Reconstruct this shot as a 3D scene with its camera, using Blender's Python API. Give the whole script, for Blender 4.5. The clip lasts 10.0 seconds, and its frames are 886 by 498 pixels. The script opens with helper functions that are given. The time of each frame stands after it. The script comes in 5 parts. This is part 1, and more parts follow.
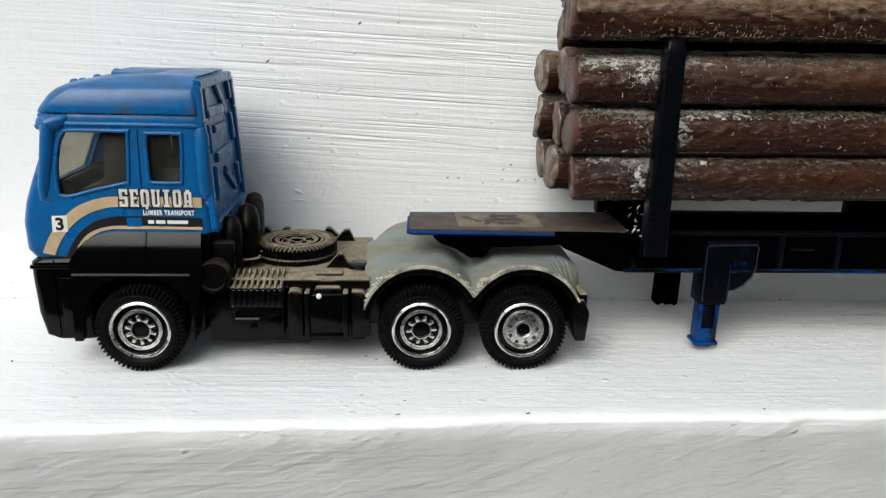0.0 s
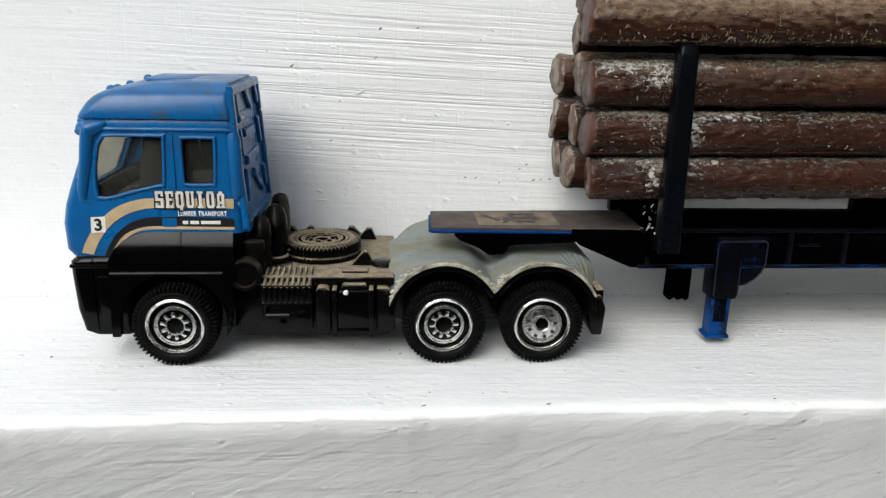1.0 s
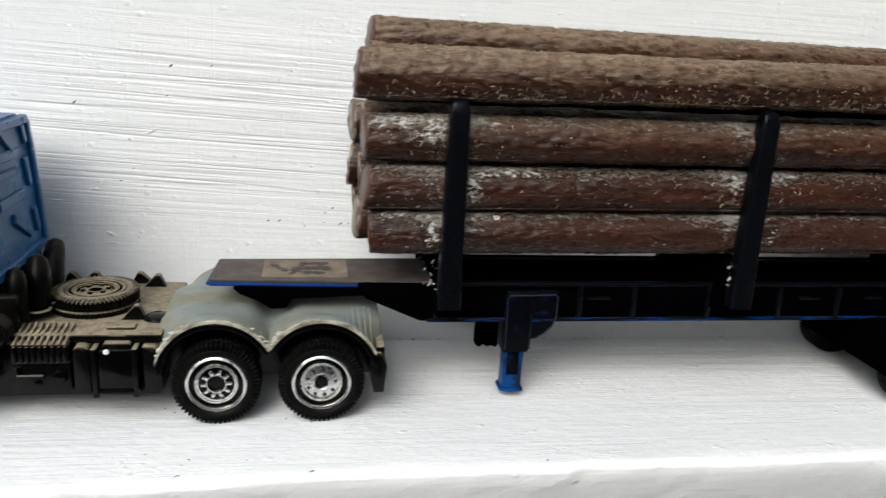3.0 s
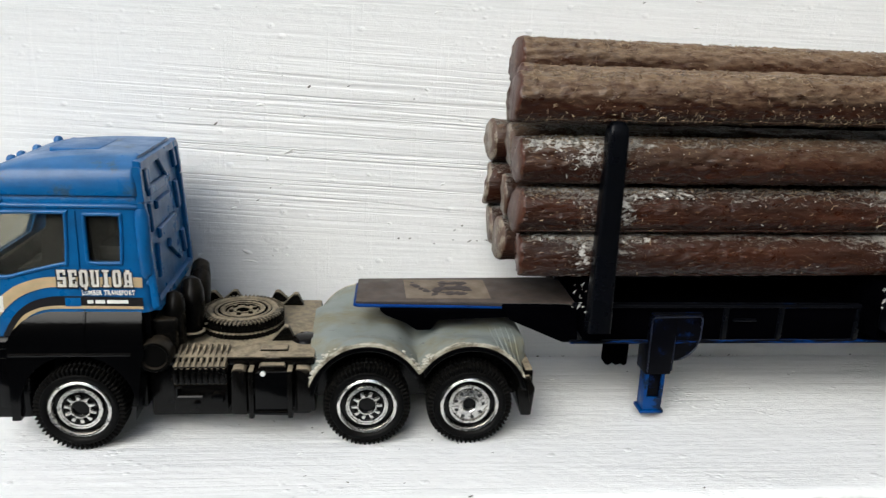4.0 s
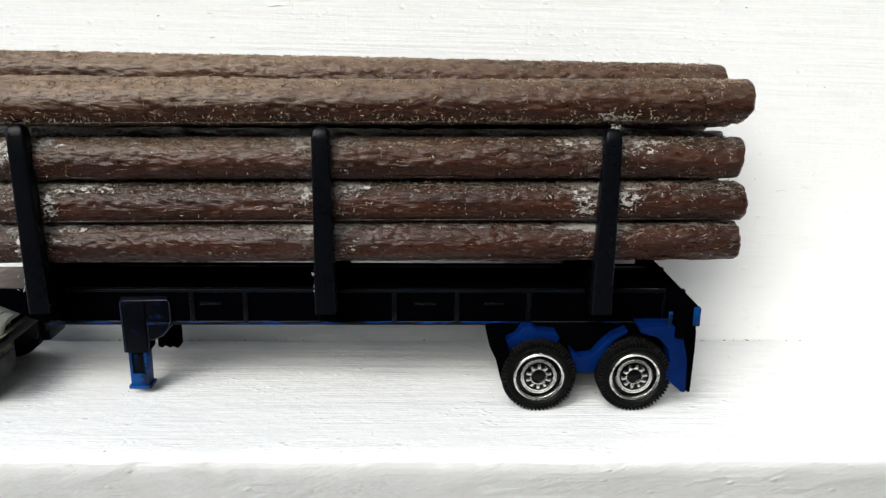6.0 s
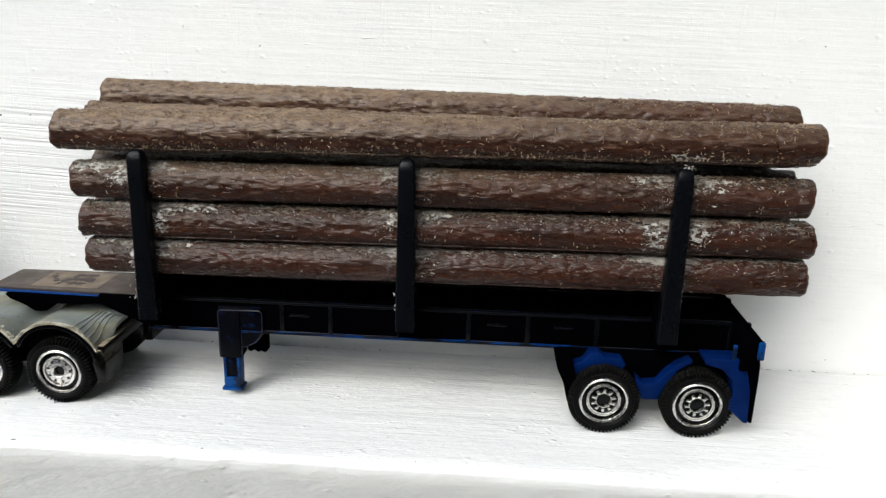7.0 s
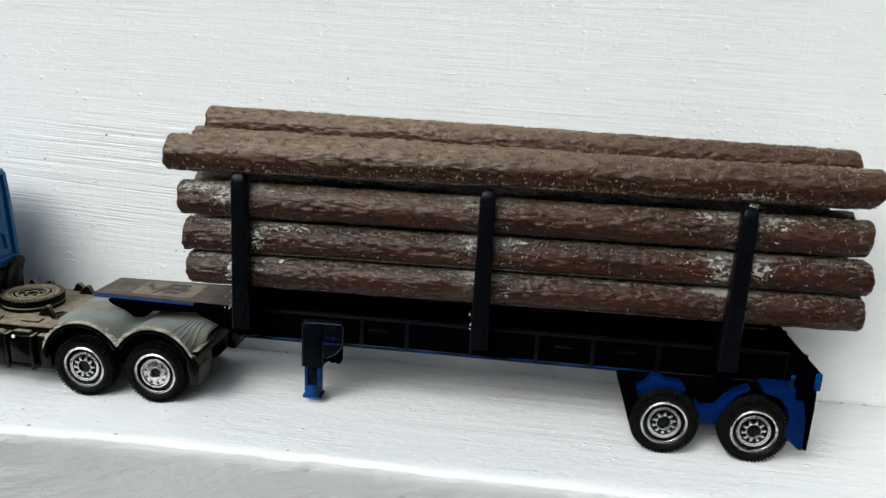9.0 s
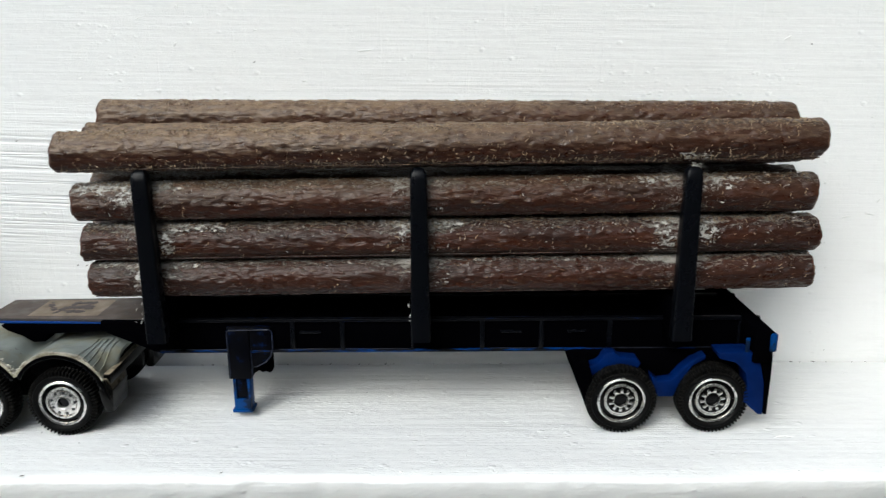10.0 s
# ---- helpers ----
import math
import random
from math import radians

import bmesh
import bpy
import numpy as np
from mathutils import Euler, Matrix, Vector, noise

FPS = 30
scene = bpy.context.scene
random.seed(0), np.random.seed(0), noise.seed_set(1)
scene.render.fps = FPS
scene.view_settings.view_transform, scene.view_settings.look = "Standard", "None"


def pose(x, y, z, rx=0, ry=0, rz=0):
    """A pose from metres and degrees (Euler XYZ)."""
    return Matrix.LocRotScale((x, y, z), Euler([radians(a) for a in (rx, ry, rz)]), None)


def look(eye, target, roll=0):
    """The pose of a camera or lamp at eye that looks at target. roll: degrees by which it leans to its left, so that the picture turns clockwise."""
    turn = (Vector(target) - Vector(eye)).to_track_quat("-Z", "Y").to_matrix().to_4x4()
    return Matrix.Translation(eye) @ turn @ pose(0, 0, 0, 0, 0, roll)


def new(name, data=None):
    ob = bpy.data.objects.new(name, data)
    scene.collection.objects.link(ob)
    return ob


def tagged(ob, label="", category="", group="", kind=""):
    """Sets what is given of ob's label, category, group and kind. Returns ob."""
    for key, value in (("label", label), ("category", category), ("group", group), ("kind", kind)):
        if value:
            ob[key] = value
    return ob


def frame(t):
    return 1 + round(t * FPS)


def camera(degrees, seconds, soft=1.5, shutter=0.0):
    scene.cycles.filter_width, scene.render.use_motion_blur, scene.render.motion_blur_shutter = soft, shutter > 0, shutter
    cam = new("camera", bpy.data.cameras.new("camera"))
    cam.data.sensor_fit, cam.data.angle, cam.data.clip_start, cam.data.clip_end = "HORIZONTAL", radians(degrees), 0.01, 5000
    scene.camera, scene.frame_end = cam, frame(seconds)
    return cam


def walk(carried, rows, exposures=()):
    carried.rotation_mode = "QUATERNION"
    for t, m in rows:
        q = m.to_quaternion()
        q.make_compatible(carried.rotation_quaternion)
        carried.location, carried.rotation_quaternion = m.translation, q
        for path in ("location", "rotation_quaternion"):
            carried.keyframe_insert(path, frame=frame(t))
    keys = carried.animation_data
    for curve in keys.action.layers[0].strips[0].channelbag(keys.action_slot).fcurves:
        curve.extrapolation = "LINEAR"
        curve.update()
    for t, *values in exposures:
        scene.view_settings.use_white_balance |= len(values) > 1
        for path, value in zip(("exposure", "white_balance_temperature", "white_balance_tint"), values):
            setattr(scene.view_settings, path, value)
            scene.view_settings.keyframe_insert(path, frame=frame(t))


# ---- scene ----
# Toy log truck on a white-painted ledge. Lengths below are millimetres; part() scales them to metres.
cam = camera(59.32, 10.0, soft=1.3, shutter=0.2)
PATH = [
    (0, -0.05035, -0.14304, 0.05177, -4.156, -16.249, 1.538),
    (0.5, -0.05249, -0.14370, 0.05026, -4.611, -16.468, 1.286),
    (1, -0.05364, -0.14732, 0.05320, -3.952, -16.495, 1.179),
    (1.5, -0.04547, -0.15242, 0.05833, -3.179, -15.229, 1.156),
    (2, -0.03522, -0.15276, 0.06069, -3.634, -15.959, 0.717),
    (2.5, -0.01718, -0.15235, 0.06692, -3.157, -17.119, 0.374),
    (3, -0.03063, -0.14339, 0.06051, -9.642, -16.042, 3.242),
    (3.2, -0.04677, -0.14159, 0.05742, -10.691, -14.851, 3.990),
    (3.5, -0.05749, -0.14047, 0.05782, -10.181, -14.829, 3.784),
    (3.75, -0.05502, -0.13987, 0.06040, -8.248, -15.557, 3.065),
    (4, -0.04636, -0.13977, 0.06349, -6.243, -16.484, 2.300),
    (4.3, -0.03326, -0.14053, 0.06595, -5.458, -17.223, 1.915),
    (4.5, -0.02198, -0.14263, 0.06659, -6.230, -17.451, 1.995),
    (5, 0.00726, -0.15282, 0.06589, -4.823, -16.394, 1.299),
    (5.5, 0.03319, -0.15587, 0.06758, -3.105, -16.907, 0.838),
    (5.7, 0.04294, -0.15667, 0.06635, -2.888, -16.318, 0.683),
    (6, 0.05388, -0.15854, 0.06660, -1.673, -16.140, 0.676),
    (6.25, 0.05808, -0.16073, 0.06813, 0.266, -16.335, 0.812),
    (6.5, 0.05867, -0.16277, 0.07030, 2.184, -16.636, 1.021),
    (6.8, 0.05573, -0.16411, 0.07295, 3.316, -16.865, 1.292),
    (7, 0.05217, -0.16503, 0.07417, 3.446, -16.597, 1.453),
    (7.5, 0.04881, -0.16666, 0.07301, 4.242, -16.966, 1.030),
    (8, 0.04888, -0.16383, 0.07368, 4.218, -15.654, 0.238),
    (8.5, 0.05910, -0.17336, 0.08412, 7.929, -16.342, 2.524),
    (9, 0.04447, -0.17560, 0.07714, 5.933, -15.094, 2.845),
    (9.5, 0.03699, -0.16853, 0.07234, 3.092, -16.010, 0.508),
    (10, 0.04226, -0.16539, 0.07263, 0.225, -15.377, -0.397),
]
EXPOSURES = [(t, e + 0.30, 5970, 4) for t, e in ((0.0, 0.0), (1.0, 0.02), (2.0, 0.06), (2.5, 0.04), (3.0, 0.16), (4.5, 0.08), (5.5, 0.38))]
EXPOSURES += [(t, e + 0.30, kelvin, tint) for t, e, kelvin, tint in ((7.0, 0.31, 5970, 4), (7.5, 0.29, 5880, 2.6), (8.0, 0.26, 5900, 3), (8.5, 0.07, 5840, 2), (9.0, 0.05, 5800, 1.5), (10.0, 0.16, 5830, 1.8))]
walk(cam, [(t, pose(x, y, z, 90 + pitch, 0, yaw) @ pose(0, 0, 0, 0, 0, roll)) for t, x, y, z, yaw, pitch, roll in PATH], EXPOSURES)

# ---- light: an overcast sky, with a broad soft sun above and in front of the wall ----
SUN_ELEVATION, SUN_AZIMUTH = 41.0, 210.0
world = bpy.data.worlds.new("sky")
scene.world = world
world.use_nodes = True
wn = world.node_tree.nodes
sky = wn.new("ShaderNodeTexSky")
sky.sky_type = "NISHITA"
sky.sun_disc = False
sky.sun_elevation, sky.sun_rotation = radians(SUN_ELEVATION), radians(SUN_AZIMUTH)
sky.air_density, sky.dust_density, sky.ozone_density = 1.0, 4.0, 1.0
world.node_tree.links.new(sky.outputs["Color"], wn["Background"].inputs["Color"])
wn["Background"].inputs["Strength"].default_value = 0.14
sun_data = bpy.data.lights.new("sun", "SUN")
sun_data.energy, sun_data.angle, sun_data.color = 1.3, radians(40), (1.0, 0.97, 0.93)
sun = new("sun", sun_data)
az, el = radians(SUN_AZIMUTH), radians(SUN_ELEVATION)
sun.matrix_world = look((math.sin(az) * math.cos(el), math.cos(az) * math.cos(el), math.sin(el)), (0, 0, 0))

# ---- materials ----


def material(name, color, rough=0.5, metal=0.0, spec=0.5, coat=0.0):
    m = bpy.data.materials.new(name)
    m.use_nodes = True
    b = m.node_tree.nodes["Principled BSDF"]
    b.inputs["Base Color"].default_value = (*color, 1)
    b.inputs["Roughness"].default_value = rough
    b.inputs["Metallic"].default_value = metal
    b.inputs["Specular IOR Level"].default_value = spec
    b.inputs["Coat Weight"].default_value = coat
    b.inputs["Coat Roughness"].default_value = 0.15
    return m


def node(m, kind, **values):
    n = m.node_tree.nodes.new(kind)
    for key, v in values.items():
        n.inputs[key.replace("_", " ")].default_value = v
    return n


def link(m, a, out, b, slot):
    m.node_tree.links.new(a.outputs[out], b.inputs[slot])


def shader(m):
    return m.node_tree.nodes["Principled BSDF"]


def coords(m, scale, turn=(0, 0, 0), shift=(0, 0, 0)):
    """Object coordinates in millimetres, stretched by scale."""
    tc = m.node_tree.nodes.new("ShaderNodeTexCoord")
    mp = m.node_tree.nodes.new("ShaderNodeMapping")
    mp.inputs["Scale"].default_value = [1000 * s for s in scale]
    mp.inputs["Location"].default_value = shift
    if any(turn):
        turned = m.node_tree.nodes.new("ShaderNodeMapping")
        turned.inputs["Rotation"].default_value = [radians(a) for a in turn]
        link(m, tc, "Object", turned, "Vector")
        link(m, turned, "Vector", mp, "Vector")
    else:
        link(m, tc, "Object", mp, "Vector")
    return mp


def noise_at(m, vec, scale=1.0, detail=4.0, rough=0.55, distortion=0.0):
    n = node(m, "ShaderNodeTexNoise", Scale=scale, Detail=detail, Roughness=rough, Distortion=distortion)
    link(m, vec, "Vector", n, "Vector")
    return n


def ramp(m, src, out, a, b, low=0.0, high=1.0):
    r = node(m, "ShaderNodeMapRange")
    r.inputs["From Min"].default_value, r.inputs["From Max"].default_value = a, b
    r.inputs["To Min"].default_value, r.inputs["To Max"].default_value = low, high
    link(m, src, out, r, "Value")
    return r


def math2(m, op, a, b):
    n = m.node_tree.nodes.new("ShaderNodeMath")
    n.operation = op
    for i, v in enumerate((a, b)):
        if isinstance(v, (int, float)):
            n.inputs[i].default_value = v
        else:
            m.node_tree.links.new(v, n.inputs[i])
    return n.outputs[0]


def blend(m, fac, a, b):
    """Mix of two colours (tuples or sockets) by fac."""
    n = m.node_tree.nodes.new("ShaderNodeMix")
    n.data_type = "RGBA"
    m.node_tree.links.new(fac, n.inputs[0])
    for i, v in ((6, a), (7, b)):
        if isinstance(v, tuple):
            n.inputs[i].default_value = (*v, 1)
        else:
            m.node_tree.links.new(v, n.inputs[i])
    return n.outputs[2]


def set_color(m, socket):
    m.node_tree.links.new(socket, shader(m).inputs["Base Color"])


def set_bump(m, height, strength, distance):
    b = m.node_tree.nodes.new("ShaderNodeBump")
    b.inputs["Strength"].default_value = strength
    b.inputs["Distance"].default_value = distance
    m.node_tree.links.new(height, b.inputs["Height"])
    m.node_tree.links.new(b.outputs["Normal"], shader(m).inputs["Normal"])


def up_facing(m, a, b):
    """0 to 1 where the surface faces up, for settled dust."""
    g = m.node_tree.nodes.new("ShaderNodeNewGeometry")
    s = m.node_tree.nodes.new("ShaderNodeSeparateXYZ")
    link(m, g, "Normal", s, "Vector")
    return ramp(m, s, "Z", a, b).outputs[0]


def white_paint(name, turn, streak, lumps, grain=0.08, brushed=0.0, waves=0.0):
    """Thick white paint: fine grain along x, lumps, pinholes, broad waves, and one patch of long parallel brush strokes."""
    m = material(name, (0.8, 0.8, 0.79), rough=0.45, spec=0.28)
    broad = noise_at(m, coords(m, (0.016, 0.04, 0.04), turn), 1.0, 3)
    ridge = noise_at(m, coords(m, (0.012, 0.42, 0.42), turn), 1.0, 3, 0.55, 0.15)
    fine = noise_at(m, coords(m, (0.045, 1.6, 1.6), turn), 1.0, 5, 0.65)
    lump = noise_at(m, coords(m, (0.3, 0.5, 0.5), turn), 1.0, 6, 0.62)
    where = ramp(m, broad, "Fac", 0.42, 0.62, 0.1, 1.0)
    h = math2(m, "MULTIPLY", math2(m, "MULTIPLY", ridge.outputs["Fac"], where.outputs[0]), streak)
    h = math2(m, "ADD", h, math2(m, "MULTIPLY", fine.outputs["Fac"], grain))
    h = math2(m, "ADD", h, math2(m, "MULTIPLY", lump.outputs["Fac"], 0.45 * lumps))
    # scattered pimples and pinholes in the paint
    dots = m.node_tree.nodes.new("ShaderNodeTexVoronoi")
    dots.inputs["Scale"].default_value = 1.0
    link(m, coords(m, (0.16, 0.22, 0.22), turn, (3.3, 1.7, 9.1)), "Vector", dots, "Vector")
    pimple = ramp(m, dots, "Distance", 0.04, 0.12, 1.0, 0.0)
    h = math2(m, "ADD", h, math2(m, "MULTIPLY", pimple.outputs[0], 0.3 * lumps))
    # clustered small lumps
    tiny = m.node_tree.nodes.new("ShaderNodeTexVoronoi")
    tiny.inputs["Scale"].default_value = 1.0
    link(m, coords(m, (0.5, 0.8, 0.8), turn, (1.3, 4.7, 2.1)), "Vector", tiny, "Vector")
    cluster = ramp(m, noise_at(m, coords(m, (0.05, 0.07, 0.07), turn, (8, 3, 5)), 1.0, 3), "Fac", 0.52, 0.64)
    bead = ramp(m, tiny, "Distance", 0.05, 0.3, 1.0, 0.0)
    h = math2(m, "ADD", h, math2(m, "MULTIPLY", math2(m, "MULTIPLY", bead.outputs[0], cluster.outputs[0]), 0.26 * lumps))
    if waves:
        # slanting brush marks on the upright front face
        wave = noise_at(m, coords(m, (0.035, 0.4, 0.4), (0, 33, 0)), 1.0, 5, 0.65)
        face = math2(m, "SUBTRACT", 1.0, up_facing(m, 0.25, 0.7))
        h = math2(m, "ADD", h, math2(m, "MULTIPLY", math2(m, "MULTIPLY", wave.outputs["Fac"], face), waves))
    if brushed:
        # long parallel strokes in a patch between the cab and the logs
        tc = m.node_tree.nodes.new("ShaderNodeTexCoord")
        shift = m.node_tree.nodes.new("ShaderNodeVectorMath")
        shift.operation = "SUBTRACT"
        shift.inputs[1].default_value = (-0.045, 0.0, 0.041)
        link(m, tc, "Object", shift, 0)
        shape = m.node_tree.nodes.new("ShaderNodeVectorMath")
        shape.operation = "MULTIPLY"
        shape.inputs[1].default_value = (1 / 0.062, 0.0, 1 / 0.017)
        link(m, shift, "Vector", shape, 0)
        size = m.node_tree.nodes.new("ShaderNodeVectorMath")
        size.operation = "LENGTH"
        link(m, shape, "Vector", size, 0)
        patch = ramp(m, size, "Value", 0.45, 1.2, 1.0, 0.04)
        stroke = noise_at(m, coords(m, (0.007, 0.5, 0.5), (0, -2.6, 0)), 1.0, 2, 0.5, 0.1)
        hair = noise_at(m, coords(m, (0.02, 1.5, 1.5), (0, -2.6, 0)), 1.0, 3, 0.6)
        lines = math2(m, "PINGPONG", math2(m, "MULTIPLY", stroke.outputs["Fac"], 5.0), 0.5)
        groove = node(m, "ShaderNodeMapRange")
        groove.inputs["From Min"].default_value, groove.inputs["From Max"].default_value = 0.0, 0.22
        m.node_tree.links.new(lines, groove.inputs["Value"])
        deep = math2(m, "ADD", groove.outputs[0], math2(m, "MULTIPLY", hair.outputs["Fac"], 1.5))
        h = math2(m, "ADD", h, math2(m, "MULTIPLY", math2(m, "MULTIPLY", deep, patch.outputs[0]), brushed))
        # faint upright cracks
        upright = noise_at(m, coords(m, (0.5, 0.5, 0.03)), 1.0, 3, 0.6)
        h = math2(m, "ADD", h, math2(m, "MULTIPLY", ramp(m, upright, "Fac", 0.60, 0.68).outputs[0], 0.03))
    set_bump(m, h, 0.75, 0.0008)
    dirt = noise_at(m, coords(m, (0.06, 0.22, 0.22), turn), 1.0, 6, 0.65)
    d = ramp(m, dirt, "Fac", 0.55, 0.8, 0.0, 0.35)
    hole = ramp(m, dots, "Distance", 0.012, 0.03, 0.5, 0.0)
    c = blend(m, d.outputs[0], (0.82, 0.82, 0.81), (0.64, 0.64, 0.62))
    c = blend(m, hole.outputs[0], c, (0.35, 0.34, 0.32))
    set_color(m, c)
    return m


def plastic(name, color, rough=0.35, dust=0.0, dust_color=(0.16, 0.125, 0.085), wear=0.0, wear_color=(0.4, 0.4, 0.38), coat=0.0, spec=0.5, wear_size=1.1, wear_from=0.64, bump=0.25):
    """Moulded plastic or paint with fingerprints, settled dust and pale scuffs."""
    m = material(name, color, rough, coat=coat, spec=spec)
    smear = noise_at(m, coords(m, (0.25, 0.25, 0.25)), 1.0, 5)
    rr = ramp(m, smear, "Fac", 0.3, 0.7, rough * 0.75, min(1, rough * 1.5))
    link(m, rr, "Result", shader(m), "Roughness")
    fine = noise_at(m, coords(m, (2.2, 2.2, 2.2)), 1.0, 3)
    set_bump(m, fine.outputs["Fac"], bump, 0.0001)
    dark = tuple(v * 0.72 for v in color)
    c = blend(m, ramp(m, smear, "Fac", 0.35, 0.65).outputs[0], color, dark)
    if wear:
        spots = noise_at(m, coords(m, (1 / wear_size, 1 / wear_size, 1 / wear_size)), 1.0, 6, 0.7)
        c = blend(m, ramp(m, spots, "Fac", wear_from, wear_from + 0.08, 0.0, wear).outputs[0], c, wear_color)
    if dust:
        grit = noise_at(m, coords(m, (0.8, 0.8, 0.8)), 1.0, 6, 0.7)
        f = math2(m, "MULTIPLY", up_facing(m, 0.2, 0.9), ramp(m, grit, "Fac", 0.34, 0.58, 0.35 * dust, dust).outputs[0])
        c = blend(m, f, c, dust_color)
        rough_more = math2(m, "ADD", rr.outputs[0], math2(m, "MULTIPLY", f, 0.5))
        m.node_tree.links.new(rough_more, shader(m).inputs["Roughness"])
    set_color(m, c)
    return m


WALL_PAINT = white_paint("wall_paint", (0, -1.0, 0), 0.42, 0.6, grain=0.22, brushed=0.2)
LEDGE_PAINT = white_paint("ledge_paint", (0, 0, 0.5), 0.6, 0.8, grain=0.22, waves=0.65)
CRUMB_PAINT = material("crumb_paint", (0.74, 0.74, 0.72), 0.55, spec=0.25)
DIRT = material("dirt", (0.16, 0.15, 0.14), 0.9)
BLUE = plastic("blue_paint", (0.009, 0.108, 0.31), 0.3, dust=0.22, dust_color=(0.07, 0.11, 0.17), wear=0.3, wear_color=(0.05, 0.07, 0.07), coat=0.12, spec=0.3)
BLUE_SCUFFED = plastic("scuffed_blue_paint", (0.009, 0.108, 0.31), 0.28, dust=0.22, dust_color=(0.08, 0.14, 0.19), wear=0.6, wear_color=(0.05, 0.065, 0.06), coat=0.12, spec=0.3, wear_size=5.0, wear_from=0.57)
BLUE_PLASTIC = plastic("blue_plastic", (0.002, 0.040, 0.17), 0.42, wear=0.9, wear_color=(0.003, 0.006, 0.016), spec=0.15, wear_size=3.0, wear_from=0.5)
BLUE_DARK = plastic("grimy_blue_plastic", (0.001, 0.011, 0.075), 0.5, wear=0.8, wear_color=(0.001, 0.002, 0.006), spec=0.05)
BLACK_LEG = plastic("leg_black", (0.0014, 0.0016, 0.003), 0.35, wear=0.8, wear_color=(0.003, 0.012, 0.05), spec=0.05, wear_size=3.0, wear_from=0.56)
BLACK_EDGE = plastic("scuffed_black", (0.0024, 0.0028, 0.0042), 0.26, wear=0.5, wear_color=(0.012, 0.014, 0.022), spec=0.11)
BLACK = plastic("black_plastic", (0.0014, 0.0014, 0.0016), 0.1, dust=0.03, wear=0.35, wear_color=(0.010, 0.009, 0.008), spec=0.14, bump=0.06)
BLACK_PIPE = plastic("sooty_black_plastic", (0.0025, 0.0023, 0.002), 0.25, dust=0.14, dust_color=(0.16, 0.125, 0.085), wear=0.5, wear_color=(0.025, 0.02, 0.016), spec=0.12)
BLACK_DUSTY = plastic("dusty_black_plastic", (0.0025, 0.0023, 0.002), 0.2, dust=0.97, dust_color=(0.29, 0.24, 0.165), wear=0.6, wear_color=(0.04, 0.032, 0.025), spec=0.15)
BLACK_BED = plastic("trailer_black", (0.0008, 0.0008, 0.0013), 0.4, wear=0.4, wear_color=(0.0025, 0.003, 0.006), spec=0.0)
PLATE_TOP = plastic("plate_top", (0.017, 0.013, 0.012), 0.5, dust=0.5, dust_color=(0.12, 0.09, 0.07))
def worn_black(name, start):
    """Black plastic rubbed through to the blue beneath in broken streaks."""
    m = plastic(name, (0.002, 0.0025, 0.004), 0.35, spec=0.08)
    rub = noise_at(m, coords(m, (0.16, 0.9, 1.4)), 1.0, 6, 0.7)
    c = blend(m, ramp(m, rub, "Fac", start, start + 0.08).outputs[0], (0.002, 0.0022, 0.0035), (0.003, 0.032, 0.155))
    set_color(m, c)
    return m


WORN_BLUE = worn_black("black_worn_to_blue", 0.53)
WORN_MOST = worn_black("blue_with_black_grime", 0.40)
RIM_WORN = plastic("worn_rim", (0.012, 0.016, 0.034), 0.4, wear=0.8, wear_color=(0.003, 0.004, 0.008), spec=0.3, wear_from=0.5)
WORN_LITTLE = worn_black("black_little_worn", 0.62)


def grey_deck():
    """Matt grey paint with brown stains, and cream chips along both edges."""
    m = plastic("grey_paint", (0.23, 0.25, 0.235), 0.6, spec=0.2)
    stain = noise_at(m, coords(m, (0.12, 0.16, 0.16)), 1.0, 6, 0.62)
    c = blend(m, ramp(m, stain, "Fac", 0.45, 0.62, 0.0, 0.9).outputs[0], (0.205, 0.225, 0.21), (0.19, 0.175, 0.115))
    scuff = noise_at(m, coords(m, (0.5, 0.7, 0.7)), 1.0, 6, 0.72)
    c = blend(m, ramp(m, scuff, "Fac", 0.62, 0.68, 0.0, 0.8).outputs[0], c, (0.07, 0.068, 0.06))
    geo = m.node_tree.nodes.new("ShaderNodeNewGeometry")
    xyz = m.node_tree.nodes.new("ShaderNodeSeparateXYZ")
    link(m, geo, "Position", xyz, "Vector")
    across = math2(m, "ABSOLUTE", math2(m, "ADD", xyz.outputs["Y"], 0.0195), 0.0)
    rim = node(m, "ShaderNodeMapRange")
    rim.inputs["From Min"].default_value, rim.inputs["From Max"].default_value = 0.0118, 0.0139
    rim.inputs["To Min"].default_value, rim.inputs["To Max"].default_value = -0.20, 0.17
    m.node_tree.links.new(across, rim.inputs["Value"])
    chip = noise_at(m, coords(m, (0.22, 0.3, 0.3), (0, 0, 0), (4, 9, 1)), 1.0, 7, 0.7)
    k = node(m, "ShaderNodeMapRange")
    k.inputs["From Min"].default_value, k.inputs["From Max"].default_value = 0.56, 0.60
    m.node_tree.links.new(math2(m, "ADD", chip.outputs["Fac"], rim.outputs[0]), k.inputs["Value"])
    worn = blend(m, ramp(m, scuff, "Fac", 0.4, 0.6).outputs[0], (0.50, 0.47, 0.38), (0.16, 0.14, 0.10))
    set_color(m, blend(m, k.outputs[0], c, worn))
    return m


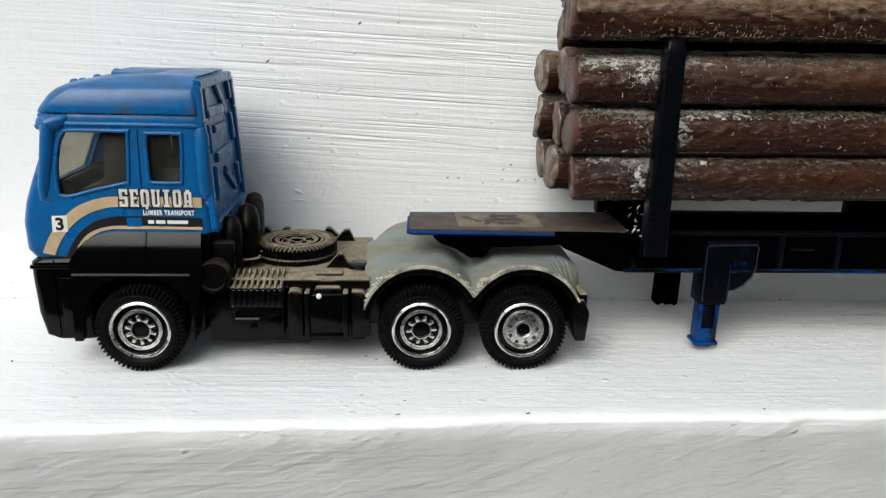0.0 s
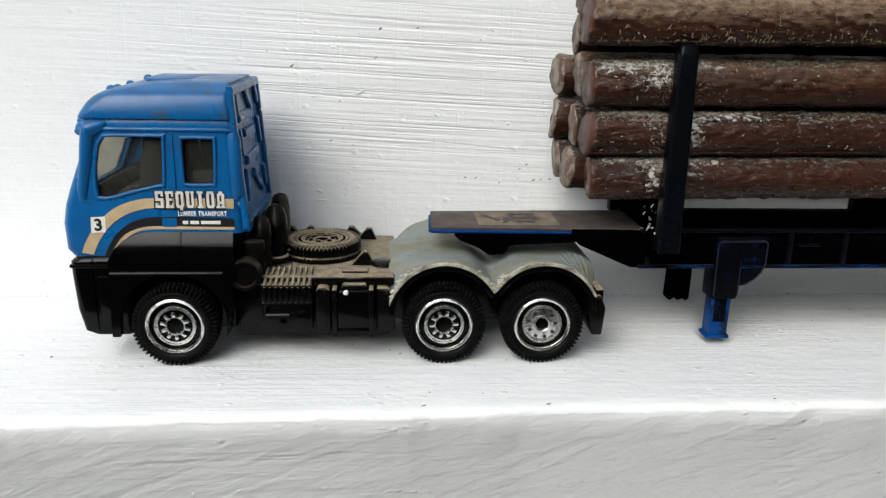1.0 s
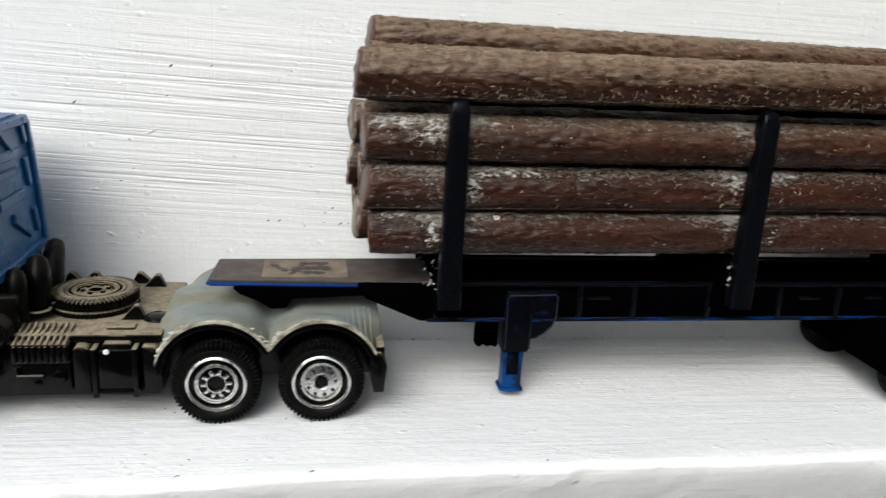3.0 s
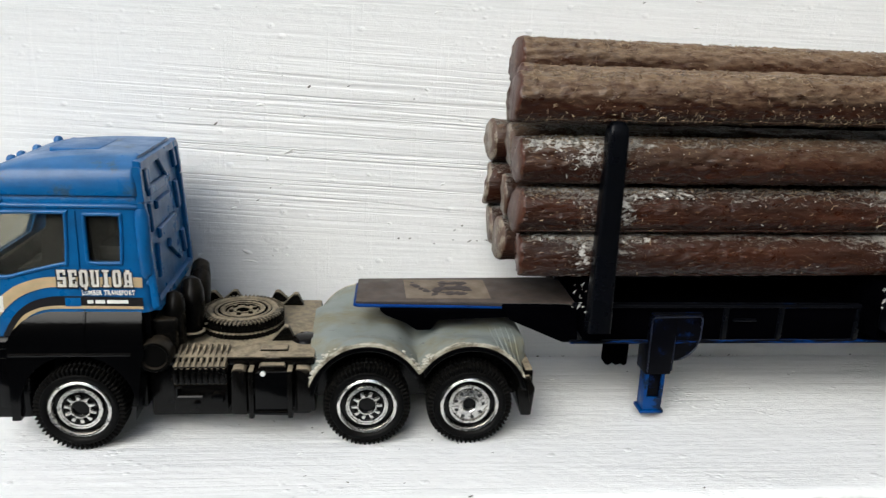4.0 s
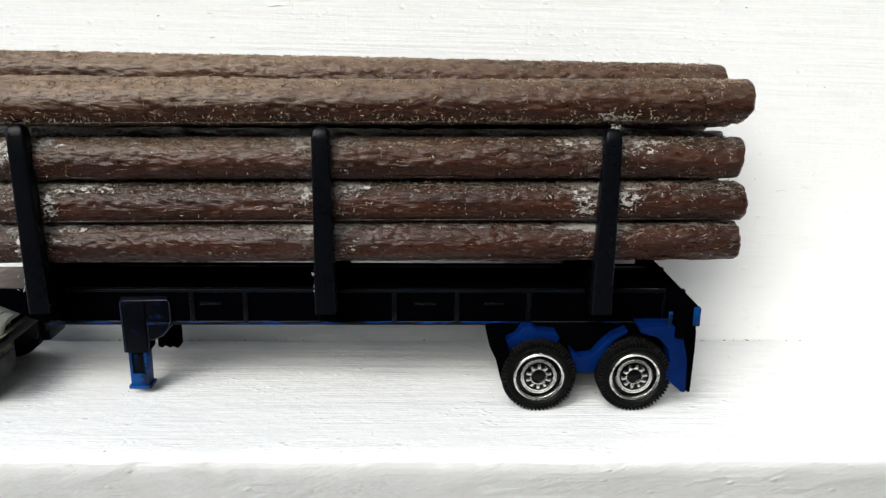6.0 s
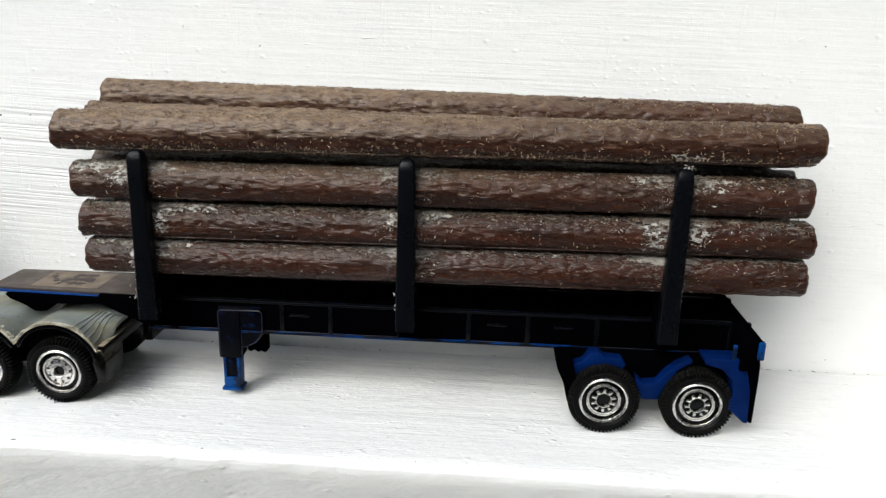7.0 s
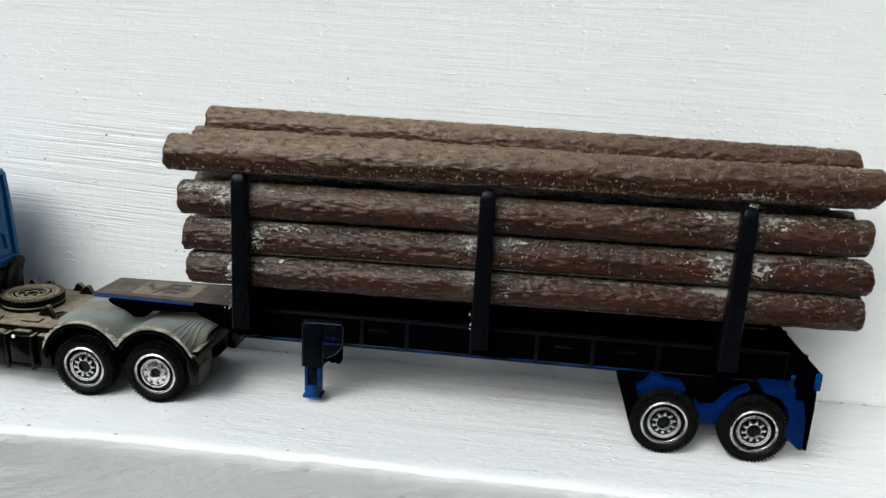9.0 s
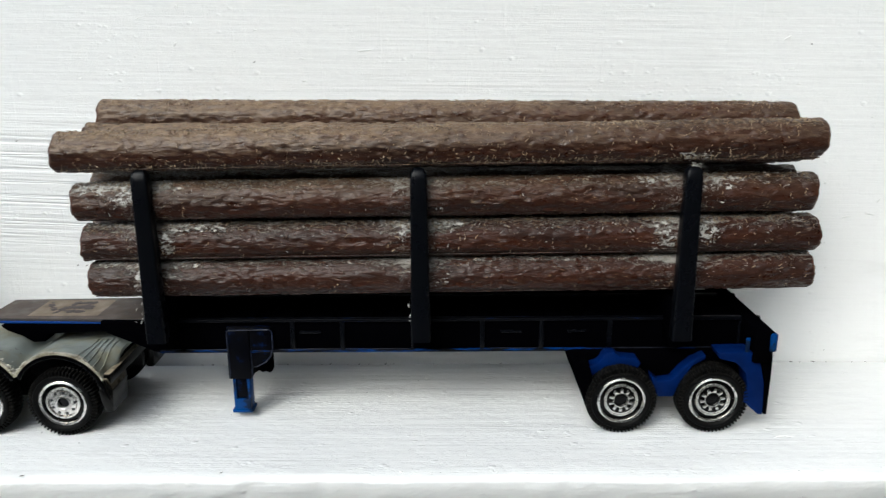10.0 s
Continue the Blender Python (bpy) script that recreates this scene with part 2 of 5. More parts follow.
GREY = grey_deck()
CHIP = plastic("chipped_paint", (0.55, 0.52, 0.44), 0.7, wear=0.8, wear_color=(0.12, 0.11, 0.09))
CHIP_TAN = plastic("bare_tan_chip", (0.17, 0.14, 0.12), 0.6)
RUBBER = plastic("tyre_rubber", (0.002, 0.002, 0.002), 0.42, dust=0.1, dust_color=(0.06, 0.053, 0.043), wear=0.7, wear_color=(0.026, 0.023, 0.02), spec=0.08)
CHROME = plastic("chrome", (0.86, 0.84, 0.80), 0.2, wear=0.92, wear_color=(0.03, 0.025, 0.02), wear_size=0.6, wear_from=0.55)
shader(CHROME).inputs["Metallic"].default_value = 1.0
TAN = plastic("tan_stripe", (0.55, 0.42, 0.24), 0.4, wear=0.15)
PRINT_WHITE = material("printed_white", (0.78, 0.77, 0.72), 0.4)
PRINT_WORN = plastic("worn_printed_white", (0.74, 0.71, 0.64), 0.45, wear=0.6, wear_color=(0.3, 0.25, 0.2), wear_size=0.8, wear_from=0.6)
PRINT_BLACK = material("printed_black", (0.012, 0.011, 0.012), 0.35)
SEAT = plastic("seat_plastic", (0.014, 0.012, 0.011), 0.5)
STICKER = plastic("sticker", (0.17, 0.13, 0.09), 0.6, wear=0.9, wear_color=(0.045, 0.03, 0.024))
MARK = material("sticker_mark", (0.02, 0.011, 0.010), 0.6)
SHRED = plastic("bark_shreds", (0.33, 0.245, 0.155), 0.6, wear=0.8, wear_color=(0.12, 0.07, 0.04), wear_size=6.0, wear_from=0.5)
GLUE = plastic("dried_glue", (0.5, 0.485, 0.45), 0.55, wear=0.9, wear_color=(0.09, 0.066, 0.05), wear_size=1.0, wear_from=0.48)
GROUND = plastic("ground_earth", (0.09, 0.085, 0.07), 0.9)

GLASS = material("smoked_window", (0.58, 0.57, 0.50), 0.05)
shader(GLASS).inputs["Transmission Weight"].default_value = 0.985
shader(GLASS).inputs["IOR"].default_value = 1.2


def log_plastic():
    """Brown moulded bark: lengthwise ridges, tan dust on top with painted light in it, white glue near the stakes and
    in the grooves.
    """
    m = material("log_plastic", (0.07, 0.026, 0.015), 0.42, spec=0.3)
    bent = noise_at(m, coords(m, (0.3, 0.6, 0.6)), 1.0, 3)
    at = coords(m, (0.26, 0.95, 0.95))
    warp = m.node_tree.nodes.new("ShaderNodeVectorMath")
    warp.operation = "MULTIPLY_ADD"
    warp.inputs[1].default_value = (1.3, 1.3, 1.3)
    link(m, bent, "Color", warp, 0)
    link(m, at, "Vector", warp, 2)
    scales = m.node_tree.nodes.new("ShaderNodeTexVoronoi")
    scales.feature = "DISTANCE_TO_EDGE"
    scales.inputs["Scale"].default_value = 1.0
    link(m, warp, "Vector", scales, "Vector")
    crack = ramp(m, scales, "Distance", 0.0, 0.16)
    bark = noise_at(m, coords(m, (0.26, 0.75, 0.75)), 1.0, 3, 0.5, 0.8)
    fine = noise_at(m, coords(m, (1.3, 3.2, 3.2)), 1.0, 4, 0.6)
    tone = noise_at(m, coords(m, (0.05, 0.3, 0.3)), 1.0, 4)
    c = blend(m, ramp(m, tone, "Fac", 0.35, 0.65).outputs[0], (0.040, 0.0112, 0.0050), (0.018, 0.0054, 0.0030))
    c = blend(m, ramp(m, bark, "Fac", 0.36, 0.47, 0.3, 0.0).outputs[0], c, (0.009, 0.0045, 0.0035))
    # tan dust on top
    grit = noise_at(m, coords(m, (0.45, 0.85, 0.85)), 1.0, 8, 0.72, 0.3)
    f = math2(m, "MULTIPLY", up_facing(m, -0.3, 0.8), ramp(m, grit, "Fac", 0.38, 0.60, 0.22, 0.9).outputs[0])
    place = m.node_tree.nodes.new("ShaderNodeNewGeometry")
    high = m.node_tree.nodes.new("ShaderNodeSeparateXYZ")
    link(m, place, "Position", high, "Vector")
    # light put into the dust colour: pale high logs, darker low and right
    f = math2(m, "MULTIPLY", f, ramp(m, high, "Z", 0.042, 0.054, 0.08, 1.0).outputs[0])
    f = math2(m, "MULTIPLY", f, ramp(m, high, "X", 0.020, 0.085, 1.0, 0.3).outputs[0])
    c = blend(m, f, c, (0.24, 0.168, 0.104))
    # straw-coloured flecks on the raised bark
    fleck = noise_at(m, coords(m, (0.75, 2.4, 2.4)), 1.0, 4, 0.7, 1.0)
    c = blend(m, ramp(m, fleck, "Fac", 0.60, 0.66, 0.0, 0.35).outputs[0], c, (0.26, 0.175, 0.10))
    # white glue residue, thick round the stakes (47.5 mm apart) and thin elsewhere
    geo = m.node_tree.nodes.new("ShaderNodeNewGeometry")
    s = m.node_tree.nodes.new("ShaderNodeSeparateXYZ")
    link(m, geo, "Position", s, "Vector")
    away = math2(m, "PINGPONG", math2(m, "ADD", s.outputs["X"], 0.0107 + 0.475), 0.02375)
    near = m.node_tree.nodes.new("ShaderNodeMapRange")
    near.inputs["From Min"].default_value, near.inputs["From Max"].default_value = 0.002, 0.008
    near.inputs["To Min"].default_value, near.inputs["To Max"].default_value = 0.10, 0.0
    m.node_tree.links.new(away, near.inputs["Value"])
    glue = noise_at(m, coords(m, (0.8, 1.7, 1.7), (0, 0, 0), (31, 7, 3)), 1.0, 8, 0.8, 1.2)
    crest = math2(m, "MULTIPLY", up_facing(m, 0.35, 0.9), 0.15)
    low = ramp(m, high, "Z", 0.047, 0.050, 1.0, 0.25)
    g = math2(m, "ADD", glue.outputs["Fac"], math2(m, "MULTIPLY", math2(m, "ADD", near.outputs[0], crest), low.outputs[0]))
    gr = m.node_tree.nodes.new("ShaderNodeMapRange")
    gr.inputs["From Min"].default_value, gr.inputs["From Max"].default_value = 0.63, 0.70
    gr.inputs["To Min"].default_value, gr.inputs["To Max"].default_value = 0.0, 0.85
    m.node_tree.links.new(g, gr.inputs["Value"])
    c = blend(m, gr.outputs[0], c, (0.33, 0.31, 0.275))
    set_color(m, c)
    h = math2(m, "ADD", math2(m, "MULTIPLY", crack.outputs[0], 0.05), math2(m, "ADD", math2(m, "MULTIPLY", bark.outputs["Fac"], 0.7), math2(m, "MULTIPLY", fine.outputs["Fac"], 0.14)))
    h = math2(m, "ADD", h, math2(m, "MULTIPLY", gr.outputs[0], 0.2))
    set_bump(m, h, 0.8, 0.0007)
    rr = ramp(m, grit, "Fac", 0.3, 0.7, 0.2, 0.5)
    link(m, rr, "Result", shader(m), "Roughness")
    return m


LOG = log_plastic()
LOG_END_PALE = plastic("glued_log_end", (0.10, 0.055, 0.034), 0.45, wear=0.75, wear_color=(0.27, 0.23, 0.175), wear_size=2.2, wear_from=0.48)
# worn log ends, with the strong side light put into a brighter brown
LOG_END_LIT = plastic("lit_worn_log_end", (0.066, 0.021, 0.010), 0.32, wear=0.8, wear_color=(0.17, 0.10, 0.06), spec=0.35, wear_size=2.2, wear_from=0.56)

# ---- mesh helpers (millimetres) ----


def base(name, x, y, z=0.0):
    """An Empty at the foot of a thing."""
    ob = new(name)
    ob.empty_display_size = 0.005
    ob.location = (x / 1000, y / 1000, z / 1000)
    return ob


def origin(ob):
    p = Vector((0, 0, 0))
    while ob is not None:
        p += ob.location
        ob = ob.parent
    return p


def finish(bm, sharp=35.0):
    bmesh.ops.recalc_face_normals(bm, faces=bm.faces)
    for f in bm.faces:
        f.smooth = True
    for e in bm.edges:
        e.smooth = len(e.link_faces) == 2 and e.calc_face_angle(0) < radians(sharp)


def part(name, bm, mat, parent=None, label="", sharp=35.0):
    """Links a bmesh, built in world millimetres, as one mesh object under a thing or part."""
    finish(bm, sharp)
    me = bpy.data.meshes.new(name)
    bm.to_mesh(me)
    bm.free()
    me.transform(Matrix.Scale(0.001, 4))
    if parent is not None:
        me.transform(Matrix.Translation(-origin(parent)))
    me.materials.append(mat)
    ob = new(name, me)
    ob.parent = parent
    if label:
        ob["label"] = label
    return ob


def bevelled(bm, geom_faces, width, segments=2):
    if width <= 0:
        return
    edges = {e for f in geom_faces for e in f.edges if len(e.link_faces) == 2 and e.calc_face_angle(0) > radians(28)}
    bmesh.ops.bevel(bm, geom=list(edges), offset=width, segments=segments, profile=0.5, affect="EDGES", clamp_overlap=True)


def add_box(bm, x0, x1, y0, y1, z0, z1, bev=0.25, m=None):
    t = bmesh.new()
    bmesh.ops.create_cube(t, size=1)
    for v in t.verts:
        v.co = Vector((x0 + (v.co.x + 0.5) * (x1 - x0), y0 + (v.co.y + 0.5) * (y1 - y0), z0 + (v.co.z + 0.5) * (z1 - z0)))
    bevelled(t, t.faces, bev)
    merge(bm, t, m)
    return bm


def merge(bm, other, m=None):
    if m is not None:
        other.transform(m)
    me = bpy.data.meshes.new("tmp")
    other.to_mesh(me)
    other.free()
    bm.from_mesh(me)
    bpy.data.meshes.remove(me)


def box(*a, **k):
    return add_box(bmesh.new(), *a, **k)


def add_prism(bm, pts, y0, y1, bev=0.25):
    """A side outline of (x, z) points, extruded across the truck."""
    t = bmesh.new()
    f = t.faces.new([t.verts.new((x, y0, z)) for x, z in pts])
    r = bmesh.ops.extrude_face_region(t, geom=[f])
    for v in [g for g in r["geom"] if isinstance(g, bmesh.types.BMVert)]:
        v.co.y = y1
    bmesh.ops.recalc_face_normals(t, faces=t.faces)
    bevelled(t, t.faces, bev)
    merge(bm, t)
    return bm


def prism(*a, **k):
    return add_prism(bmesh.new(), *a, **k)


def add_lathe(bm, profile, centre, axis="y", seg=40, flip=1, caps=False):
    """A profile of (radius, height along the axis) points, turned round the axis through centre."""
    rings = []
    for r, h in profile:
        ring = []
        for i in range(seg):
            a = 2 * math.pi * i / seg
            c, s = r * math.cos(a), r * math.sin(a)
            p = {"y": (c, h * flip, s), "x": (h * flip, c, s), "z": (c, s, h * flip)}[axis]
            ring.append(bm.verts.new(Vector(centre) + Vector(p)))
        rings.append(ring)
    for a, b in zip(rings, rings[1:]):
        for i in range(seg):
            j = (i + 1) % seg
            bm.faces.new((a[i], a[j], b[j], b[i]))
    for ring in (rings[0], rings[-1]):
        if (ring[0].co - ring[seg // 2].co).length < 1e-6:
            bmesh.ops.remove_doubles(bm, verts=ring, dist=1e-5)
        elif caps:
            bm.faces.new(ring)
    return bm


def add_tube(bm, pts, r, seg=8, closed=False):
    """A round bar along points; r may be one radius or one for each point."""
    pts = [Vector(p) for p in pts]
    n = len(pts)
    rings, side = [], None
    for i, p in enumerate(pts):
        a = pts[(i - 1) % n] if closed or i else p
        b = pts[(i + 1) % n] if closed or i < n - 1 else p
        d = (b - a).normalized()
        if side is None:
            side = d.cross(Vector((0, 0, 1)) if abs(d.z) < 0.9 else Vector((0, 1, 0)))
        side = (side - d * side.dot(d)).normalized()
        up = side.cross(d)
        rad = r[i] if isinstance(r, (list, tuple)) else r
        rings.append([bm.verts.new(p + rad * (math.cos(2 * math.pi * k / seg) * side + math.sin(2 * math.pi * k / seg) * up)) for k in range(seg)])
    pairs = list(zip(rings, rings[1:])) + ([(rings[-1], rings[0])] if closed else [])
    for a, b in pairs:
        for k in range(seg):
            bm.faces.new((a[k], a[(k + 1) % seg], b[(k + 1) % seg], b[k]))
    if not closed:
        bm.faces.new(rings[0]), bm.faces.new(rings[-1])
    return bm


def rounded_ring(xf, xr, yc, hw, rc, z, n=5, rear=None):
    out = []
    rr = rc if rear is None else rear
    for cx, cy, rad, a0 in ((xr - rr, yc + hw - rr, rr, 0), (xf + rc, yc + hw - rc, rc, 90), (xf + rc, yc - hw + rc, rc, 180), (xr - rr, yc - hw + rr, rr, 270)):
        for i in range(n + 1):
            a = radians(a0 + 90 * i / n)
            out.append((cx + rad * math.cos(a), cy + rad * math.sin(a), z))
    return out


def add_loft(bm, rings):
    vs = [[bm.verts.new(p) for p in ring] for ring in rings]
    for a, b in zip(vs, vs[1:]):
        for i in range(len(a)):
            j = (i + 1) % len(a)
            bm.faces.new((a[i], a[j], b[j], b[i]))
    bm.faces.new(vs[0]), bm.faces.new(vs[-1])
    return bm


def cut(solid, cutters):
    """solid minus cutters, all bmeshes; they are used up."""
    def temp(b):
        bmesh.ops.recalc_face_normals(b, faces=b.faces)
        me = bpy.data.meshes.new("tmp")
        b.to_mesh(me)
        b.free()
        return new("tmp", me)

    a = temp(solid)
    others = [temp(c) for c in cutters]
    for o in others:
        mod = a.modifiers.new("cut", "BOOLEAN")
        mod.operation, mod.object, mod.solver = "DIFFERENCE", o, "EXACT"
    done = bpy.data.meshes.new_from_object(a.evaluated_get(bpy.context.evaluated_depsgraph_get()))
    out = bmesh.new()
    out.from_mesh(done)
    for o in (a, *others):
        me = o.data
        bpy.data.objects.remove(o)
        bpy.data.meshes.remove(me)
    bpy.data.meshes.remove(done)
    return out


def lettering(text, x0, x1, z0, z1, y, depth=0.05):
    """Flat letters on a plane that faces -y, filling the given box."""
    cu = bpy.data.curves.new("tmp", "FONT")
    cu.body = text
    cu.extrude = depth
    cu.offset = 0.03
    cu.space_character = 1.2
    ob = new("tmp", cu)
    me = bpy.data.meshes.new_from_object(ob.evaluated_get(bpy.context.evaluated_depsgraph_get()))
    bpy.data.objects.remove(ob)
    bpy.data.curves.remove(cu)
    out = bmesh.new()
    out.from_mesh(me)
    bpy.data.meshes.remove(me)
    xs, ys = [v.co.x for v in out.verts], [v.co.y for v in out.verts]
    for v in out.verts:
        v.co = Vector((x0 + (v.co.x - min(xs)) / (max(xs) - min(xs)) * (x1 - x0), y - v.co.z,
                       z0 + (v.co.y - min(ys)) / (max(ys) - min(ys)) * (z1 - z0)))
    return out


def smooth_line(pts, n=6):
    """A smooth curve through 2D points."""
    pts = [Vector(p) for p in pts]
    out = []
    for i in range(len(pts) - 1):
        p0, p1, p2, p3 = pts[max(i - 1, 0)], pts[i], pts[i + 1], pts[min(i + 2, len(pts) - 1)]
        for k in range(n):
            t = k / n
            out.append(0.5 * (2 * p1 + (p2 - p0) * t + (2 * p0 - 5 * p1 + 4 * p2 - p3) * t * t + (3 * p1 - p0 - 3 * p2 + p3) * t ** 3))
    return [tuple(p) for p in out] + [tuple(pts[-1])]


def band(outer, inner, y, thick=0.05):
    """A printed stripe between two side outlines."""
    b = bmesh.new()
    a, c = smooth_line(outer), smooth_line(inner)
    n = min(len(a), len(c))
    for yy in (y, y - thick):
        row = [(b.verts.new((a[i][0], yy, a[i][1])), b.verts.new((c[i][0], yy, c[i][1]))) for i in range(n)]
        for p, q in zip(row, row[1:]):
            b.faces.new((p[0], q[0], q[1], p[1]))
    return b


def slab_letters(text, x0, x1, z0, z1, y, grow=0.0, depth=0.08):
    """Condensed heavy capitals with slab ends, built from square strokes; grow thickens them for an outline."""
    strokes = {
        "S": ((0, 1, 0.84, 1), (0, 0.36, 0.5, 1), (0, 1, 0.42, 0.58), (0.64, 1, 0, 0.5), (0, 1, 0, 0.16), (0.74, 1, 0.7, 1), (0, 0.26, 0, 0.3)),
        "E": ((0.06, 0.44, 0, 1), (0, 1, 0.84, 1), (0.06, 0.8, 0.43, 0.57), (0, 1, 0, 0.16), (0.76, 1, 0.68, 1), (0.76, 1, 0, 0.32)),
        "Q": ((0, 0.36, 0.1, 0.9), (0.64, 1, 0.1, 0.9), (0.12, 0.88, 0.84, 1), (0.12, 0.88, 0, 0.16), (0.5, 0.8, -0.14, 0.12)),
        "U": ((0.04, 0.4, 0.1, 1), (0.68, 0.96, 0.1, 1), (0.14, 0.86, 0, 0.16), (-0.04, 0.48, 0.88, 1), (0.6, 1.04, 0.88, 1)),
        "I": ((0.3, 0.7, 0, 1), (0.12, 0.88, 0.88, 1), (0.12, 0.88, 0, 0.12)),
        "O": ((0, 0.36, 0.1, 0.9), (0.64, 1, 0.1, 0.9), (0.12, 0.88, 0.84, 1), (0.12, 0.88, 0, 0.16)),
        "A": ((0.08, 0.36, 0, 0.86), (0.6, 0.96, 0, 0.86), (0.26, 0.74, 0.76, 1), (0.2, 0.8, 0.26, 0.4), (-0.06, 0.46, 0, 0.12), (0.52, 1.06, 0, 0.12)),
    }
    step = (x1 - x0) / (len(text) - 0.2)
    b = bmesh.new()
    for n, letter in enumerate(text):
        for k, (a0, a1, b0, b1) in enumerate(strokes[letter]):
            left, right = x0 + step * (n + 0.78 * a0), x0 + step * (n + 0.78 * a1)
            deep = depth + 0.006 * k
            add_box(b, left - grow, right + grow, y - deep, y, z0 + (z1 - z0) * b0 - grow, z0 + (z1 - z0) * b1 + grow, bev=0)
    return b


# ---- the setting ----


def ledge():
    """A thick painted board: flat top, rounded uneven front edge, upright front face."""
    xs = [-600, -400, -250] + [-160 + 0.8 * i for i in range(426)] + [205, 234.5]
    b = bmesh.new()
    rows = []
    for x in xs:
        wob = 0.9 * noise.noise((x * 0.03, 0, 5)) + 0.35 * noise.noise((x * 0.14, 0, 9)) + 0.3 * noise.noise((x * 0.42, 0, 2))
        lip = 0.3 * noise.noise((x * 0.05, 3, 1)) + 0.3 * noise.noise((x * 0.35, 7, 1)) + 0.34 * noise.noise((x * 0.9, 7, 4))
        front = -47.3 + wob - (0.035 * (-35 - max(x, -130)) if x < -35 else 0.0)
        gap = 0.5 + max(-0.2, 0.4 * noise.noise((x * 0.06, 4, 1)) + 0.2 * noise.noise((x * 0.6, 1, 1)))
        wide = 2.4 + 2.6 * min(max((x - 15) / 70, 0.0), 1.0) + 0.6 * noise.noise((x * 0.07, 6, 2))
        drop = 1.15 + 0.3 * noise.noise((x * 0.09, 2, 2))
        front -= 0.8
        prof = [(-0.02, -30.0), (-0.02, -2.6), (-gap * 0.8, -2.5), (-gap - 0.05, -0.12), (-gap - 0.35, 0.0), (-12, 0.0), (-24, 0.0), (-36, 0.0), (front + wide + 1.6, 0.0)]
        for a in (0, 15, 30, 45, 60, 75, 90):
            bulge = math.sin(radians(a * 2))
            prof.append((front + wide - wide * math.sin(radians(a)), lip * bulge * 0.6 - drop + drop * math.cos(radians(a)) ** 0.8))
        face = front + 0.4 - wob + 0.1 * noise.noise((x * 0.02, 8, 5))
        prof += [(face + 0.75 * wob - 0.1, -3.2), (face + 0.9 + 0.35 * wob, -6), (face + 4.6, -16), (face + 10, -38), (-0.02, -38)]
        rows.append([b.verts.new((x, y, z)) for y, z in prof])
    for p, q in zip(rows, rows[1:]):
        for i in range(len(p) - 1):
            b.faces.new((p[i], q[i], q[i + 1], p[i + 1]))
    b.faces.new(rows[0]), b.faces.new(rows[-1])
    return tagged(part("ledge", b, LEDGE_PAINT, None, sharp=60), "thick white-painted wooden ledge with a rounded worn edge", "ledge", kind="structure")


ledge()
tagged(part("wall_north", box(-600, 275, 0, 40, -60, 900, bev=0), WALL_PAINT), "white wooden wall with coarse brushed paint", "wall", kind="structure")
gb = bmesh.new()
bmesh.ops.create_grid(gb, x_segments=2, y_segments=2, size=400000)
for v in gb.verts:
    v.co.z = -900
tagged(part("ground", gb, GROUND), "dark earth ground far below the ledge", "ground", kind="structure")
# added out of view: blocks light and darkens reflections from the right
tagged(part("shade_wall_east", box(235, 275, -900, -1, -898, 900, bev=0), GROUND), "unseen dark side wall added to darken the right end of the ledge", "wall", kind="structure")
# added behind the camera: hides the low sky to deepen shade under the trailer
tagged(part("shade_wall_south", box(-4000, 4000, -3040, -3000, -898, 1250, bev=0), GROUND), "unseen dark wall added behind the viewer to block low sky light", "wall", kind="structure")
tagged(part("wall_below", box(-600, 275, 2, 40, -898, -60.2, bev=0), WALL_PAINT), "white wall below the ledge", "wall", kind="structure")


def face_y(x, z):
    """The ledge's front face at x and height z."""
    return -48.1 - (0.035 * (-35 - max(x, -130)) if x < -35 else 0.0) - 0.31 * z


